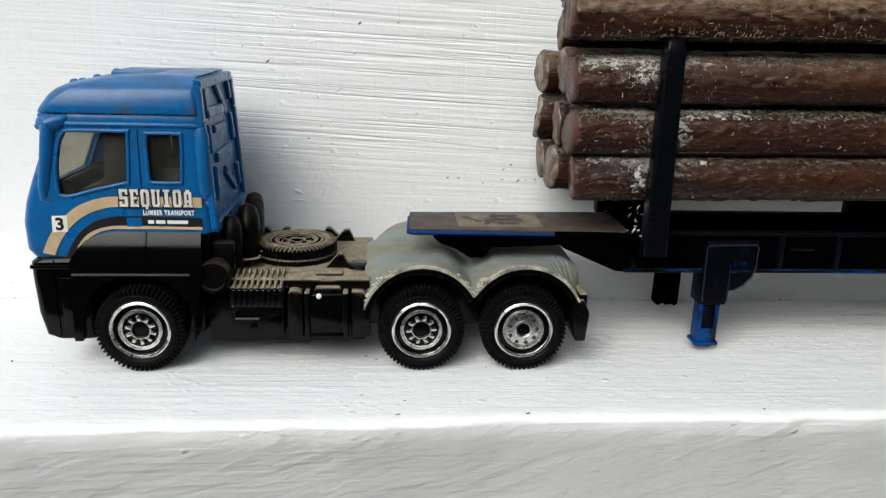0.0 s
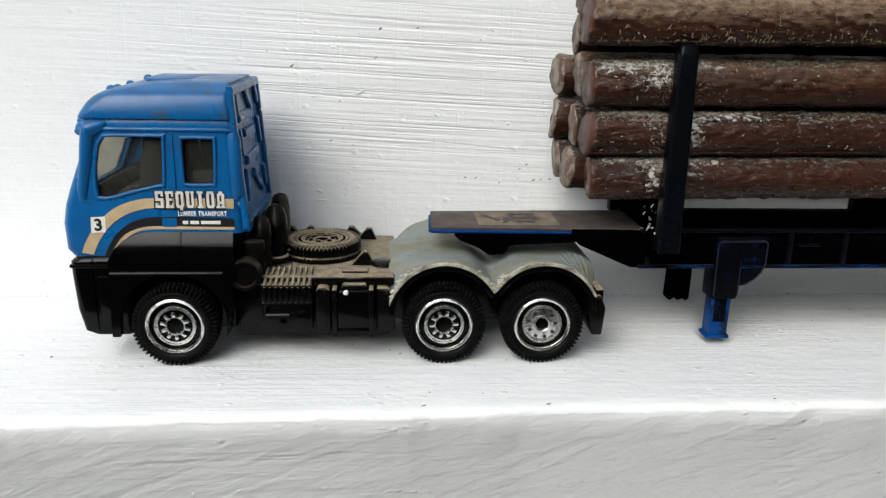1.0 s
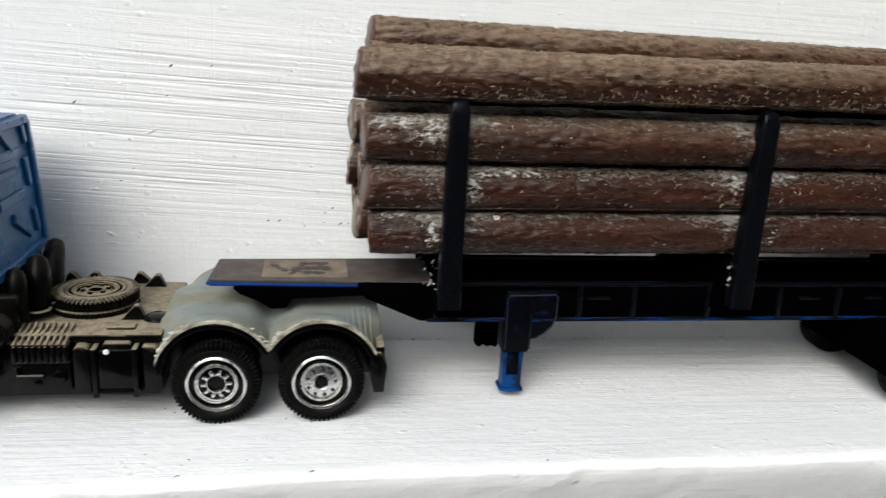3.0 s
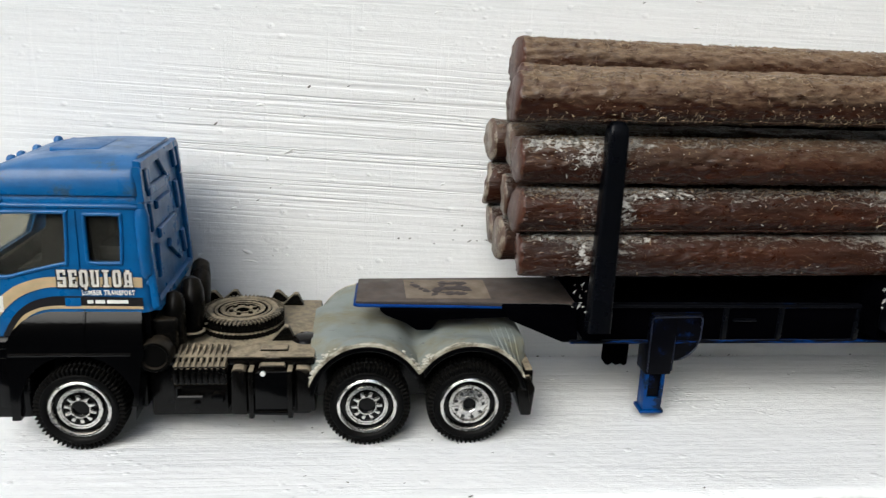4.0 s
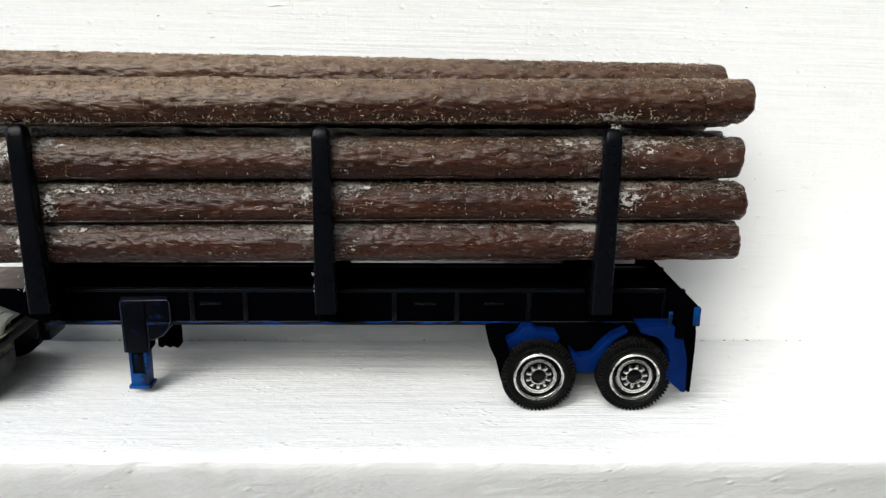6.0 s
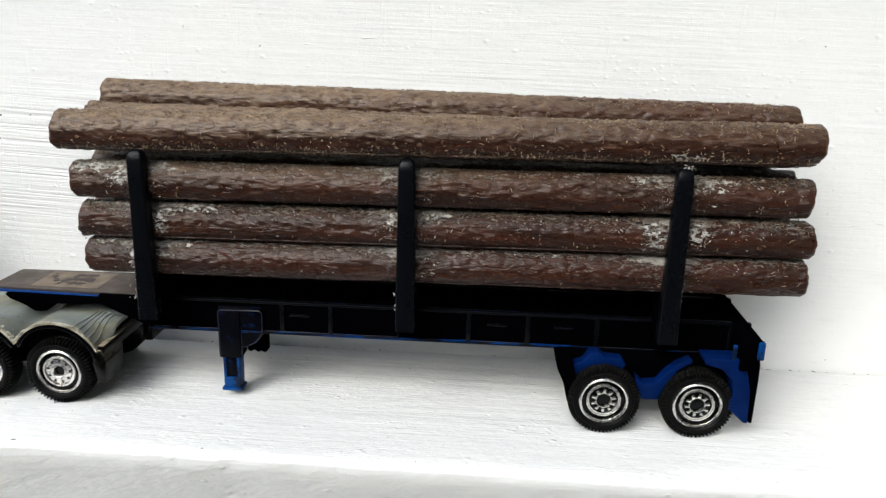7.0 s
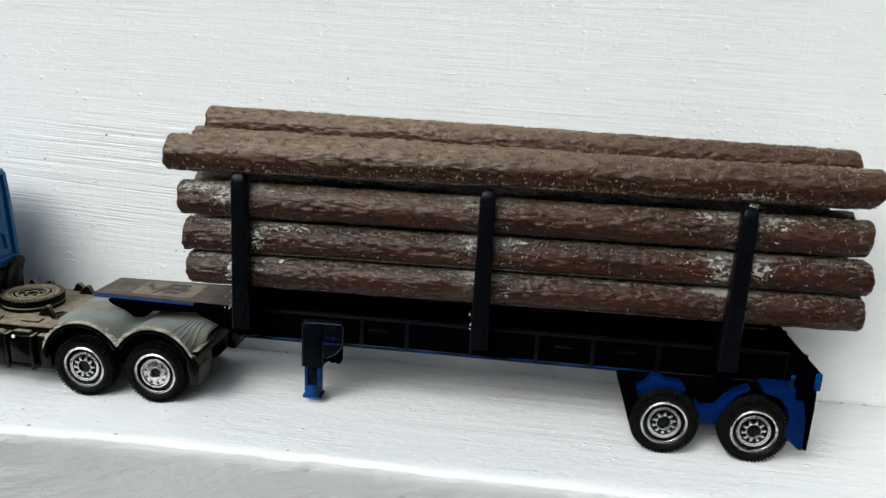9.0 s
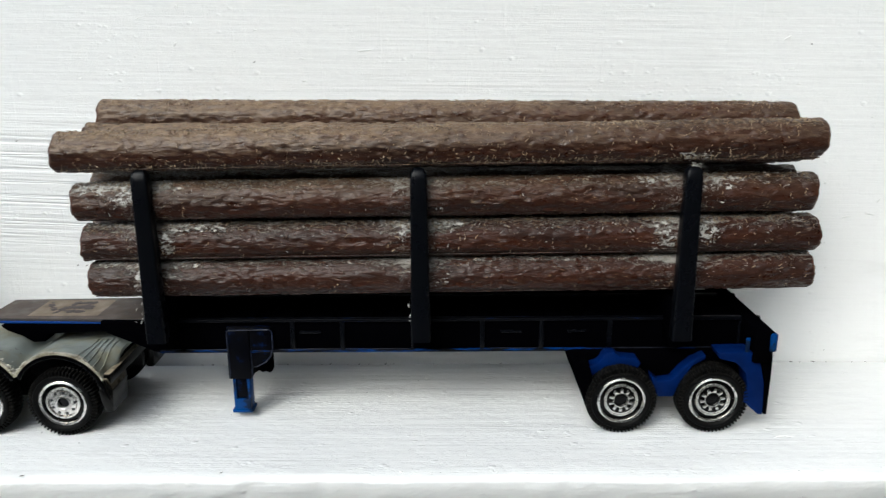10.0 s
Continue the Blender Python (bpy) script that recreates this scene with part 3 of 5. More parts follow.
def crumbs(name, count, mat, label, seed, size, zones, spots=()):
    """Small irregular bits: each a bent, stretched, tilted lump."""
    rnd = random.Random(seed)
    b = bmesh.new()
    places = [(k, Vector(p), r) for k, p, r in spots]
    for _ in range(count):
        kind = rnd.choice(zones)
        if kind == "front":
            zf = rnd.uniform(-17, -1.8)
            p = Vector((rnd.uniform(-125, 130), 0.0, zf))
            p.y = face_y(p.x, zf) - 0.04
        elif kind == "top":
            p = Vector((rnd.uniform(-120, 130), rnd.uniform(-45, -2), 0.0))
        elif kind == "edge":
            p = Vector((rnd.uniform(-125, 130), -46.2 + rnd.uniform(-0.3, 1.6), -0.1))
        elif kind == "joint":
            p = Vector((rnd.uniform(-125, 140), -0.35, -0.05))
        else:
            p = Vector((rnd.uniform(-125, 140), 0.0, rnd.uniform(1.5, 95)))
            if rnd.random() < 0.35:
                p = Vector((rnd.choice((-118, -64, -58, -30, -24, -4, 118)) + rnd.gauss(0, 3.5), 0.0, rnd.choice((22, 30, 34, 52, 66)) + rnd.gauss(0, 1.6)))
        places.append((kind, p, size[0] + (size[1] - size[0]) * rnd.random() ** 2.2))
    for kind, p, s in places:
        s *= 0.72 if kind == "front" else 1.0
        t = bmesh.new()
        bmesh.ops.create_icosphere(t, subdivisions=1, radius=1)
        for v in t.verts:
            v.co *= rnd.uniform(0.6, 1.25)
        long, slim = rnd.uniform(0.9, 2.8), rnd.uniform(0.5, 0.9)
        if kind in ("top", "edge"):
            shape = Matrix.Rotation(rnd.uniform(-0.7, 0.7), 4, "Z") @ Matrix.Diagonal((long * s, slim * s, 0.45 * s, 1))
        else:
            shape = Matrix.Rotation(rnd.uniform(-0.8, 0.4), 4, "Y") @ Matrix.Diagonal((long * s, (0.5 if kind == "wall" else 0.4) * s, slim * s, 1))
        t.transform(Matrix.Translation(p) @ shape)
        merge(b, t)
    return tagged(part(name, b, mat, sharp=50), label, "crumbs", kind="stuff")


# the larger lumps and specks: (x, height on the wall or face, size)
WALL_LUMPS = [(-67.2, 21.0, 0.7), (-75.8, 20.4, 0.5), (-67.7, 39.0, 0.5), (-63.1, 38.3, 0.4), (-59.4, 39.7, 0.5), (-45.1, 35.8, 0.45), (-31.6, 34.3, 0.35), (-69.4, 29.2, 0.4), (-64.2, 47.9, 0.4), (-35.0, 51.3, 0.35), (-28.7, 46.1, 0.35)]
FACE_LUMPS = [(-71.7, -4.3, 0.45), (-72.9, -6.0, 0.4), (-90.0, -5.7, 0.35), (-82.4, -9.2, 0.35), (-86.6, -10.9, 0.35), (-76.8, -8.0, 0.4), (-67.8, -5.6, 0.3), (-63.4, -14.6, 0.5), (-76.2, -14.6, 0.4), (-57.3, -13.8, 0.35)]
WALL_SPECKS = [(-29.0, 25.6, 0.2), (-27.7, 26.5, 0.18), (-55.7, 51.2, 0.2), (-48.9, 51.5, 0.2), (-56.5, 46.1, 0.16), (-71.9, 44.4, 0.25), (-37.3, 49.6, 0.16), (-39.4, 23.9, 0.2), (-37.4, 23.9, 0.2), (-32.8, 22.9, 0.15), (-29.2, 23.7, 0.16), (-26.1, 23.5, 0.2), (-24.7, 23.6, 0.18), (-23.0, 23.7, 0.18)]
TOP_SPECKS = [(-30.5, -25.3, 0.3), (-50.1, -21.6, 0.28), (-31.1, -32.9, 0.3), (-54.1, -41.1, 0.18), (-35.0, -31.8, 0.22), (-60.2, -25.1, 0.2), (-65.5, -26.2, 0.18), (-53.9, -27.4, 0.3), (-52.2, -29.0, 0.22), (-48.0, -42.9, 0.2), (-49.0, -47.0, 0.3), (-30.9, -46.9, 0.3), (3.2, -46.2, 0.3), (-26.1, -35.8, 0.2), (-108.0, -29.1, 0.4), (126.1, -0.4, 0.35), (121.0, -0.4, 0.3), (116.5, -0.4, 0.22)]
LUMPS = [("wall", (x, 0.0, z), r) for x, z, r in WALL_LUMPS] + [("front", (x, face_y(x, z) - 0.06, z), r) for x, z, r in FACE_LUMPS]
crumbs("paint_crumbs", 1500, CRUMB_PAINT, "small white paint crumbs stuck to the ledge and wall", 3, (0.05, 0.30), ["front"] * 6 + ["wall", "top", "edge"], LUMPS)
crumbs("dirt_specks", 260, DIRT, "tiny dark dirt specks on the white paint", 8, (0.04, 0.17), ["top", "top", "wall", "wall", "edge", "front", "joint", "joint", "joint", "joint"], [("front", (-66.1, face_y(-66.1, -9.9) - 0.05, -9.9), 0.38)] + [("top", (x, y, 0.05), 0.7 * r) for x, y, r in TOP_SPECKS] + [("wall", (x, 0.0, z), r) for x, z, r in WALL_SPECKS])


def bristles():
    """Loose brush hairs caught in the paint of the front face."""
    rnd = random.Random(12)
    b = bmesh.new()
    for _ in range(6):
        x, z, n = rnd.uniform(-120, 125), rnd.uniform(-14, -2.5), rnd.choice((3, 3, 4, 8))
        a, bend = rnd.uniform(-0.15, 0.15), rnd.uniform(-0.25, 0.25)
        pts = []
        for _i in range(n):
            pts.append((x, face_y(x, z) - 0.03, z))
            x, z = x + 1.1 * math.cos(a), max(min(z + 1.1 * math.sin(a), -2.2), -15)
            a += bend if n < 6 else rnd.uniform(-0.05, 0.05)
        add_tube(b, pts, [0.03] + [0.06] * (n - 2) + [0.03], 5)
    for x, z, size, turn in ((129.4, 33.8, 1.2, 0.3), (134.6, 34.4, 1.3, -0.4), (136.0, 37.5, 1.0, 1.2), (-12.3, 78.6, 0.9, 1.5), (12.8, 68.1, 0.6, -0.2), (112.7, 71.6, 1.2, 0.9), (114.0, 65.4, 0.6, 0.1), (13.0, 63.6, 0.5, 0.4), (-13.3, 71.1, 0.9, 1.3), (25.7, 69.6, 1.6, 0.2), (-67.0, 19.2, 1.6, -0.15), (-76.0, 27.0, 0.8, 0.2)):
        arc = []
        for k in range(6):
            a = turn + 1.1 * (k / 5 - 0.5)
            arc.append((x + size * (k / 5 - 0.5) * 2 * math.cos(turn), -0.06, z + size * 0.5 * (math.cos(a - turn) - 0.85) + size * (k / 5 - 0.5) * math.sin(turn)))
        add_tube(b, arc, [0.05, 0.13, 0.16, 0.15, 0.12, 0.04], 6)
    hook = [(-93.0, -4.6), (-91.0, -4.7), (-89.0, -5.2), (-87.2, -5.9), (-86.4, -6.6), (-86.6, -7.6), (-86.9, -8.5)]
    add_tube(b, [(x, face_y(x, z) - 0.05, z) for x, z in hook], [0.04, 0.08, 0.09, 0.1, 0.12, 0.1, 0.05], 6)
    add_tube(b, [(103.0, -35.2, 0.06), (104.0, -34.6, 0.1), (105.4, -34.4, 0.1), (106.6, -34.9, 0.06)], [0.04, 0.08, 0.08, 0.04], 5)
    return tagged(part("paint_bristles", b, CRUMB_PAINT, sharp=70), "brush hairs and lifted curls in the white paint", "brush hair", kind="stuff")


bristles()

# ---- shared things ----
R_WHEEL = 6.65
YC = -19.5


def add_tyre(c, axis, f):
    """A tyre in one skin, with 58 staggered lugs on either shoulder."""
    b = bmesh.new()
    seg = 58 * 4
    prof = [(4.5, 3.9, 0), (4.55, 0.6, 0), (4.7, 0.3, 0), (5.0, 0.1, 0), (5.3, 0.06, 0), (5.55, 0.16, 0), (5.62, 0.26, 0), (5.66, 0.14, 1), (5.95, 0.2, 1), (6.12, 0.45, 1), (6.12, 1.95, 1), (6.12, 2.1, 0), (6.12, 2.3, 2), (6.12, 3.7, 2), (5.8, 4.1, 0), (4.5, 4.2, 0)]
    rings = []
    for r, h0, lug in prof:
        ring = []
        for i in range(seg):
            k = (i + (2 if lug == 2 else 0)) % 4
            rr = r + (0.0 if not lug or (h0 < 0.3 and r < 5.7) else 0.5 if k in (0, 1) else 0.26)
            a = 2 * math.pi * i / seg
            q, t = rr * math.cos(a), rr * math.sin(a)
            h = h0 + (0.32 if lug == 1 and k in (2, 3) and h0 < 0.5 else 0.0)
            ring.append(b.verts.new(Vector(c) + Vector((q, h * f, t) if axis == "y" else (q, t, h * f))))
        rings.append(ring)
    for p, q in zip(rings, rings[1:]):
        for i in range(seg):
            j = (i + 1) % seg
            b.faces.new((p[i], p[j], q[j], q[i]))
    return b


def add_wheel(parent, x, y_face, side, z=R_WHEEL, axis="y", dark=False, turn=0.0, style="spokes"):
    """A toy lorry wheel: side -1 shows its face to the room, +1 to the wall."""
    c = (x, y_face, z)
    f = -side
    core = add_lathe(bmesh.new(), [(0.0, 4.2), (4.45, 4.2), (4.45, 1.1), (0.0, 1.1)], c, axis, 32, f)
    wheel = part("wheel", core, BLACK, parent)
    tyre = add_tyre(c, axis, f)
    part("tyre", tyre, BLACK_DUSTY if dark else RUBBER, wheel, sharp=30)
    metal = BLACK_DUSTY if dark else CHROME
    lip = add_lathe(bmesh.new(), [(3.92, 1.0), (3.96, 0.5), (4.06, 0.3), (4.3, 0.22), (4.5, 0.32), (4.6, 0.7)], c, axis, 48, f)
    part("rim", lip, metal, wheel)
    if dark or style == "disc":
        disc = add_lathe(bmesh.new(), [(3.26, 1.15), (3.24, 0.62), (3.14, 0.48), (2.82, 0.5), (2.74, 1.0), (2.5, 1.0), (2.44, 0.6), (1.5, 0.58), (1.42, 0.42), (1.2, 0.4), (1.05, 0.55), (1.0, 1.2)], c, axis, 48, f)
    else:
        disc = add_lathe(bmesh.new(), [(3.28, 1.15), (3.26, 0.62), (3.18, 0.5), (2.98, 0.5), (2.9, 0.66), (2.66, 0.66), (2.6, 0.9), (2.56, 1.15)], c, axis, 48, f)
    part("hub", disc, metal, wheel)
    if axis == "y" and style == "spokes":
        # inner ring and ten short spokes over a dark well
        ring = add_lathe(bmesh.new(), [(1.56, 1.15), (1.54, 0.6), (1.48, 0.5), (1.36, 0.5), (1.28, 0.65), (1.24, 1.2)], c, axis, 36, f)
        for i in range(10):
            a = 2 * math.pi * i / 10 + turn
            t = box(1.5, 2.3, -0.2, 0.2, -0.27, 0.27, bev=0.08)
            t.transform(Matrix.Translation(Vector(c) + Vector((0, f * 0.66, 0))) @ Matrix.Rotation(a, 4, "Y"))
            part("spoke", t, metal, wheel)
        part("hub_ring", ring, metal, wheel)
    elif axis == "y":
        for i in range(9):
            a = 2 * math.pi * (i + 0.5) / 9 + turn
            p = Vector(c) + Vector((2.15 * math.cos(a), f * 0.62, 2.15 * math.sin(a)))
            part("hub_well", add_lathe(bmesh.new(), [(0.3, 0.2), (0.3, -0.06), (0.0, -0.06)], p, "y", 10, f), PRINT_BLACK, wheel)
    return wheel


# ---- tractor ----
tractor = tagged(base("toy_truck", -62, YC), "blue die-cast toy lorry cab with grey rear deck on the ledge", "toy truck")

CAB_Y = YC - 12.0


def cab_levels(inset):
    rows = [(17.5, -102.0, -76.2, 11.8), (18.6, -102.8, -76.0, 12.0), (22.6, -102.9, -76.1, 12.0), (25.5, -102.3, -76.2, 12.0), (28.0, -101.4, -76.4, 12.0),
            (31.0, -100.2, -76.6, 12.0), (34.0, -98.9, -76.8, 12.0), (37.3, -97.9, -77.1, 11.9)]
    if inset:
        rows = [(z if i else 19.0, xf, xr, hw) for i, (z, xf, xr, hw) in enumerate(rows[:-1])] + [(36.6, -98.1, -77.0, 11.9)]
        rows = [r for i, r in enumerate(rows) if i != 1]
    return [rounded_ring(xf + inset, xr - inset, YC, hw - inset, 1.5, z) for z, xf, xr, hw in rows]


FRONT_WINDOW = [(-97.1, 26.8), (-97.25, 28.6), (-97.1, 31.2), (-96.5, 34.2), (-95.6, 35.7), (-94.6, 36.0), (-87.4, 36.0), (-86.95, 35.6), (-87.3, 29.0), (-87.7, 28.65), (-88.9, 28.35), (-92.0, 27.6), (-94.6, 26.85), (-96.0, 26.6)]
SIDE_WINDOW = [(-84.5, 29.4), (-84.5, 35.2), (-84.0, 35.75), (-80.1, 35.75), (-79.6, 35.2), (-79.85, 29.3), (-80.4, 28.75), (-84.0, 28.75)]
cutters = [add_loft(bmesh.new(), cab_levels(1.1)), prism(FRONT_WINDOW, -40, 0, bev=0), prism(SIDE_WINDOW, -40, 0, bev=0),
           box(-103, -94, YC - 9.6, YC + 9.6, 27.2, 35.8, bev=0), box(-77.9, -74, YC - 14, YC + 14, 16, 21.3, bev=0)]
# door seam and the step round the front pillar
for s in (-1, 1):
    y0 = YC + s * 12.0
    cutters.append(box(-85.68, -85.42, y0 - 0.22, y0 + 0.22, 17, 36.2, bev=0))
shell = cut(add_loft(bmesh.new(), cab_levels(0.0)), cutters)
cab = part("cab", shell, BLUE, tractor, "glossy blue painted cab", sharp=40)
for win in (FRONT_WINDOW, SIDE_WINDOW):
    for s in (-1, 1):
        y = YC + s * 12.0
        line = smooth_line(win + win[:1], 4)[:-1]
        part("window_frame", add_tube(bmesh.new(), [(x, y, z) for x, z in line], 0.27, 12, True), BLUE, cab)
        pane = part("window_pane", prism(win, y - s * 0.55, y - s * 0.75, bev=0), GLASS, cab, "smoked clear plastic window")
        pane.visible_shadow = False
# drip rail and front pillar mouldings
for s in (-1, 1):
    y = YC + s * 11.7
    part("pillar_moulding", add_tube(bmesh.new(), [(-97.5, y, 37.0), (-97.9, y, 35.0), (-98.5, y, 31.5), (-99.2, y, 28.0), (-99.3, y, 26.2), (-97.8, y, 25.6)], [1.1, 1.05, 0.95, 0.85, 0.65, 0.3], 18), BLUE, cab)
    part("drip_rail", add_tube(bmesh.new(), [(-97.4, y, 37.0), (-94, y + s * 0.15, 36.9), (-78.6, y + s * 0.15, 36.9), (-77.4, y - s * 0.05, 36.8)], 0.36, 14), BLUE, cab)
    if s < 0:
        part("corner_post", add_tube(bmesh.new(), [(-76.9, y - s * 0.55, 26.3), (-76.7, y - s * 0.35, 27.2), (-76.8, y - s * 0.3, 31.0), (-76.9, y - s * 0.3, 35.4), (-77.0, y - s * 0.4, 36.3), (-77.2, y - s * 0.6, 36.6)], [0.5, 1.0, 1.05, 1.05, 0.85, 0.3], 12), BLUE, cab)
        part("corner_step", add_tube(bmesh.new(), [(-77.4, y - s * 0.5, 25.9), (-76.6, y - s * 0.3, 25.7), (-76.0, y - s * 1.2, 25.6)], [0.3, 0.5, 0.3], 8), BLUE, cab)
windscreen = part("windscreen", box(-100.2, -100.0, YC - 9.5, YC + 9.5, 27.2, 35.8, bev=0, m=Matrix.Identity(4)), GLASS, cab)
for v in windscreen.data.vertices:
    v.co.x += 0.00035 * (v.co.z * 1000 + origin(cab).z * 1000 - 29.5)
windscreen.visible_shadow = False

roof_rows = [(36.5, -98.9, -77.0, 11.8, 1.6), (36.9, -99.4, -77.0, 11.9, 1.8), (37.9, -99.6, -77.0, 11.92, 2.0), (38.2, -99.5, -77.1, 11.75, 2.0), (38.35, -99.4, -77.1, 11.75, 2.0), (38.45, -99.4, -77.1, 12.2, 2.0), (38.8, -99.2, -77.15, 12.28, 2.0),
             (39.6, -98.7, -77.2, 12.2, 2.1), (40.6, -98.0, -77.3, 12.0, 2.3), (41.5, -97.0, -77.4, 11.75, 2.5), (42.1, -95.8, -77.4, 11.4, 2.6), (42.5, -94.6, -77.4, 10.9, 2.7), (42.75, -93.6, -77.4, 10.4, 2.8), (43.0, -92.3, -77.5, 9.9, 2.8), (43.3, -89.9, -77.7, 9.4, 3.0), (43.55, -86.5, -77.4, 8.6, 3.0), (43.65, -83.0, -78.4, 7.0, 1.4)]
roof = part("roof", add_loft(bmesh.new(), [rounded_ring(xf, xr, YC, hw, rc, z, rear=0.7) for z, xf, xr, hw, rc in roof_rows]), BLUE_SCUFFED, tractor, "blue roof fairing with scuffed visor", sharp=50)
lip = [(-94.9, YC - 11.6, 37.9), (-95.9, YC - 11.75, 37.4), (-97.2, YC - 11.7, 36.85), (-98.3, YC - 10.8, 36.75), (-98.8, YC - 8.5, 36.7), (-98.9, YC, 36.7), (-98.8, YC + 8.5, 36.7), (-98.3, YC + 10.8, 36.75), (-97.2, YC + 11.7, 36.85), (-95.9, YC + 11.75, 37.4), (-94.9, YC + 11.6, 37.9)]
visor = part("visor", add_tube(bmesh.new(), lip, [0.35, 0.9, 1.3, 1.35, 1.3, 1.2, 1.3, 1.35, 1.3, 0.9, 0.35], 16), BLUE_SCUFFED, roof, "rounded scuffed blue visor lip")
rnd = random.Random(5)
for x, y, z, size in ((-98.7, YC - 11.3, 36.4, 0.7), (-97.9, YC - 11.85, 37.5, 0.6), (-97.6, YC - 11.7, 38.5, 0.5), (-97.3, YC - 11.2, 39.7, 0.6), (-97.6, YC - 12.0, 36.2, 0.55)):
    # chipped and flaking paint blisters
    blister = bmesh.new()
    bmesh.ops.create_icosphere(blister, subdivisions=2, radius=size)
    for v in blister.verts:
        v.co *= 1 + 0.35 * noise.noise(v.co * 3.0 + Vector((x, y, z)))
    blister.transform(Matrix.Translation((x, y, z)) @ Matrix.Diagonal((1.5, 0.55, 0.8, 1)))
    part("paint_blister", blister, BLUE_SCUFFED, visor)
part("roof_hatch", box(-91.0, -84.0, YC - 4.6, YC + 4.6, 42.4, 43.78, bev=0.3), BLUE, roof)
for dy in (-4.6, 0.0, 4.6, 9.2):
    bead = [(0.0, 0.75), (0.45, 0.62), (0.7, 0.25), (0.8, -0.8), (0, -0.8)]
    part("marker_light", add_lathe(bmesh.new(), bead, (-96.7 + 0.024 * dy * dy, YC + dy, 41.62 + 0.0105 * dy * dy), "z", 16), BLUE, roof)

# ribbed rear panel: one sloping plane from the deck to the roof


def rear_x(z):
    return -75.95 - 0.075 * (z - 23)


def rear_bar(ya, za, yb, zb, wide, high):
    """A flat raised bar on the rear plane, with chamfered edges."""
    d = Vector((0, yb - ya, zb - za)).normalized()
    n = Vector((0, -d.z, d.y))
    b = bmesh.new()
    rings = []
    for up, k in ((-0.3, 1.0), (high * 0.6, 1.0), (high, 0.72)):
        ring = []
        for p, end in ((Vector((0, ya, za)), -1), (Vector((0, yb, zb)), 1)):
            for side in ((1, -1) if end < 0 else (-1, 1)):
                q = p + n * side * wide * k - d * end * wide * (1 - k)
                ring.append((rear_x(q.z) + up, q.y, q.z))
        rings.append(ring)
    return add_loft(b, rings)


panel = bmesh.new()
add_loft(panel, [[(rear_x(z) + dx, y, z) for y, z in ((YC - 11.2, 21.5), (YC + 11.2, 21.5), (YC + 11.0, 42.4), (YC - 11.0, 42.4))] for dx in (-0.9, 0.0)])
back = part("rear_panel", panel, BLUE, tractor)
RIM = [(YC - 11.1, 22.0, YC - 11.2, 37.4), (YC - 11.2, 37.4, YC - 10.9, 42.3), (YC + 11.1, 22.0, YC + 11.2, 37.4), (YC + 11.2, 37.4, YC + 10.9, 42.3), (YC - 11.0, 42.4, YC + 11.0, 42.4), (YC - 11.0, 22.0, YC + 11.0, 22.0)]
for ya, za, yb, zb in RIM:
    part("rim", rear_bar(ya, za, yb, zb, 0.7, 0.7), BLUE, back)
BARS = [(-20.2, 42.0, -16.2, 38.6, 0.5), (-27.6, 41.6, -27.4, 38.4, 0.55), (-27.2, 38.2, -17.0, 37.9, 0.6), (-24.2, 35.5, -16.0, 35.3, 0.5), (-24.6, 31.3, -14.4, 31.4, 0.6),
        (-20.0, 28.6, -14.4, 24.9, 0.55), (-11.0, 41.9, -10.4, 38.8, 0.55), (-11.7, 36.7, -11.2, 32.2, 0.6), (-11.3, 28.4, -10.8, 24.6, 0.55), (-26.0, 30.2, -26.8, 25.2, 0.5), (-27.4, 36.6, -27.4, 32.4, 0.55)]
for ya, za, yb, zb, w in BARS:
    part("rib", rear_bar(ya, za, yb, zb, w * 1.25, 0.6), BLUE, back)

b = bmesh.new()
bmesh.ops.create_icosphere(b, subdivisions=2, radius=0.6)
for v in b.verts:
    v.co *= 1 + 0.4 * noise.noise(v.co * 2.5)
b.transform(Matrix.Translation((-76.9, YC - 11.4, 37.5)) @ Matrix.Diagonal((0.6, 0.9, 0.8, 1)))
part("paint_chip", b, CHIP_TAN, back, "tan chip in the blue paint")

part("cab_underside", box(-79.5, -76.6, YC - 11.7, YC + 11.7, 17.0, 21.2, bev=0.3), BLACK, tractor)

# inside the cab
part("cab_floor", box(-99, -77, YC - 10, YC + 10, 19.6, 24.5, bev=0.4), SEAT, tractor)
SEAT_SIDE = [(-95.0, 24), (-86.4, 24), (-87.2, 33.2), (-87.9, 33.6), (-88.0, 36.0), (-90.3, 36.1), (-90.5, 33.4), (-91.2, 32.6), (-91.6, 28.4), (-95.0, 27.2)]
for y in (YC - 10, YC + 2.5):
    part("seat", prism(SEAT_SIDE, y, y + 7.5, bev=0.5), SEAT, tractor)
part("dashboard", prism([(-98.6, 24), (-95.2, 24), (-95.6, 27.2), (-97.0, 28.4), (-98.2, 28.2)], YC - 10, YC + 10, bev=0.4), SEAT, tractor)
part("bunk", box(-84, -77.5, YC - 9, YC + 9, 24, 30.5, bev=0.6), SEAT, tractor)

# printed livery on the near side
YS = CAB_Y - 0.06
part("stripe", band([(-100.3, 18.2), (-99.2, 20.6), (-97.2, 23.2), (-94.6, 25.3), (-91.6, 26.4), (-89.0, 26.7), (-83, 26.7), (-77.3, 26.65)],
                    [(-98.6, 17.9), (-97.7, 19.8), (-96.1, 22.0), (-93.9, 23.8), (-91.3, 24.85), (-88.8, 25.2), (-83, 25.2), (-77.3, 25.15)], YS), TAN, cab, "tan printed stripe")
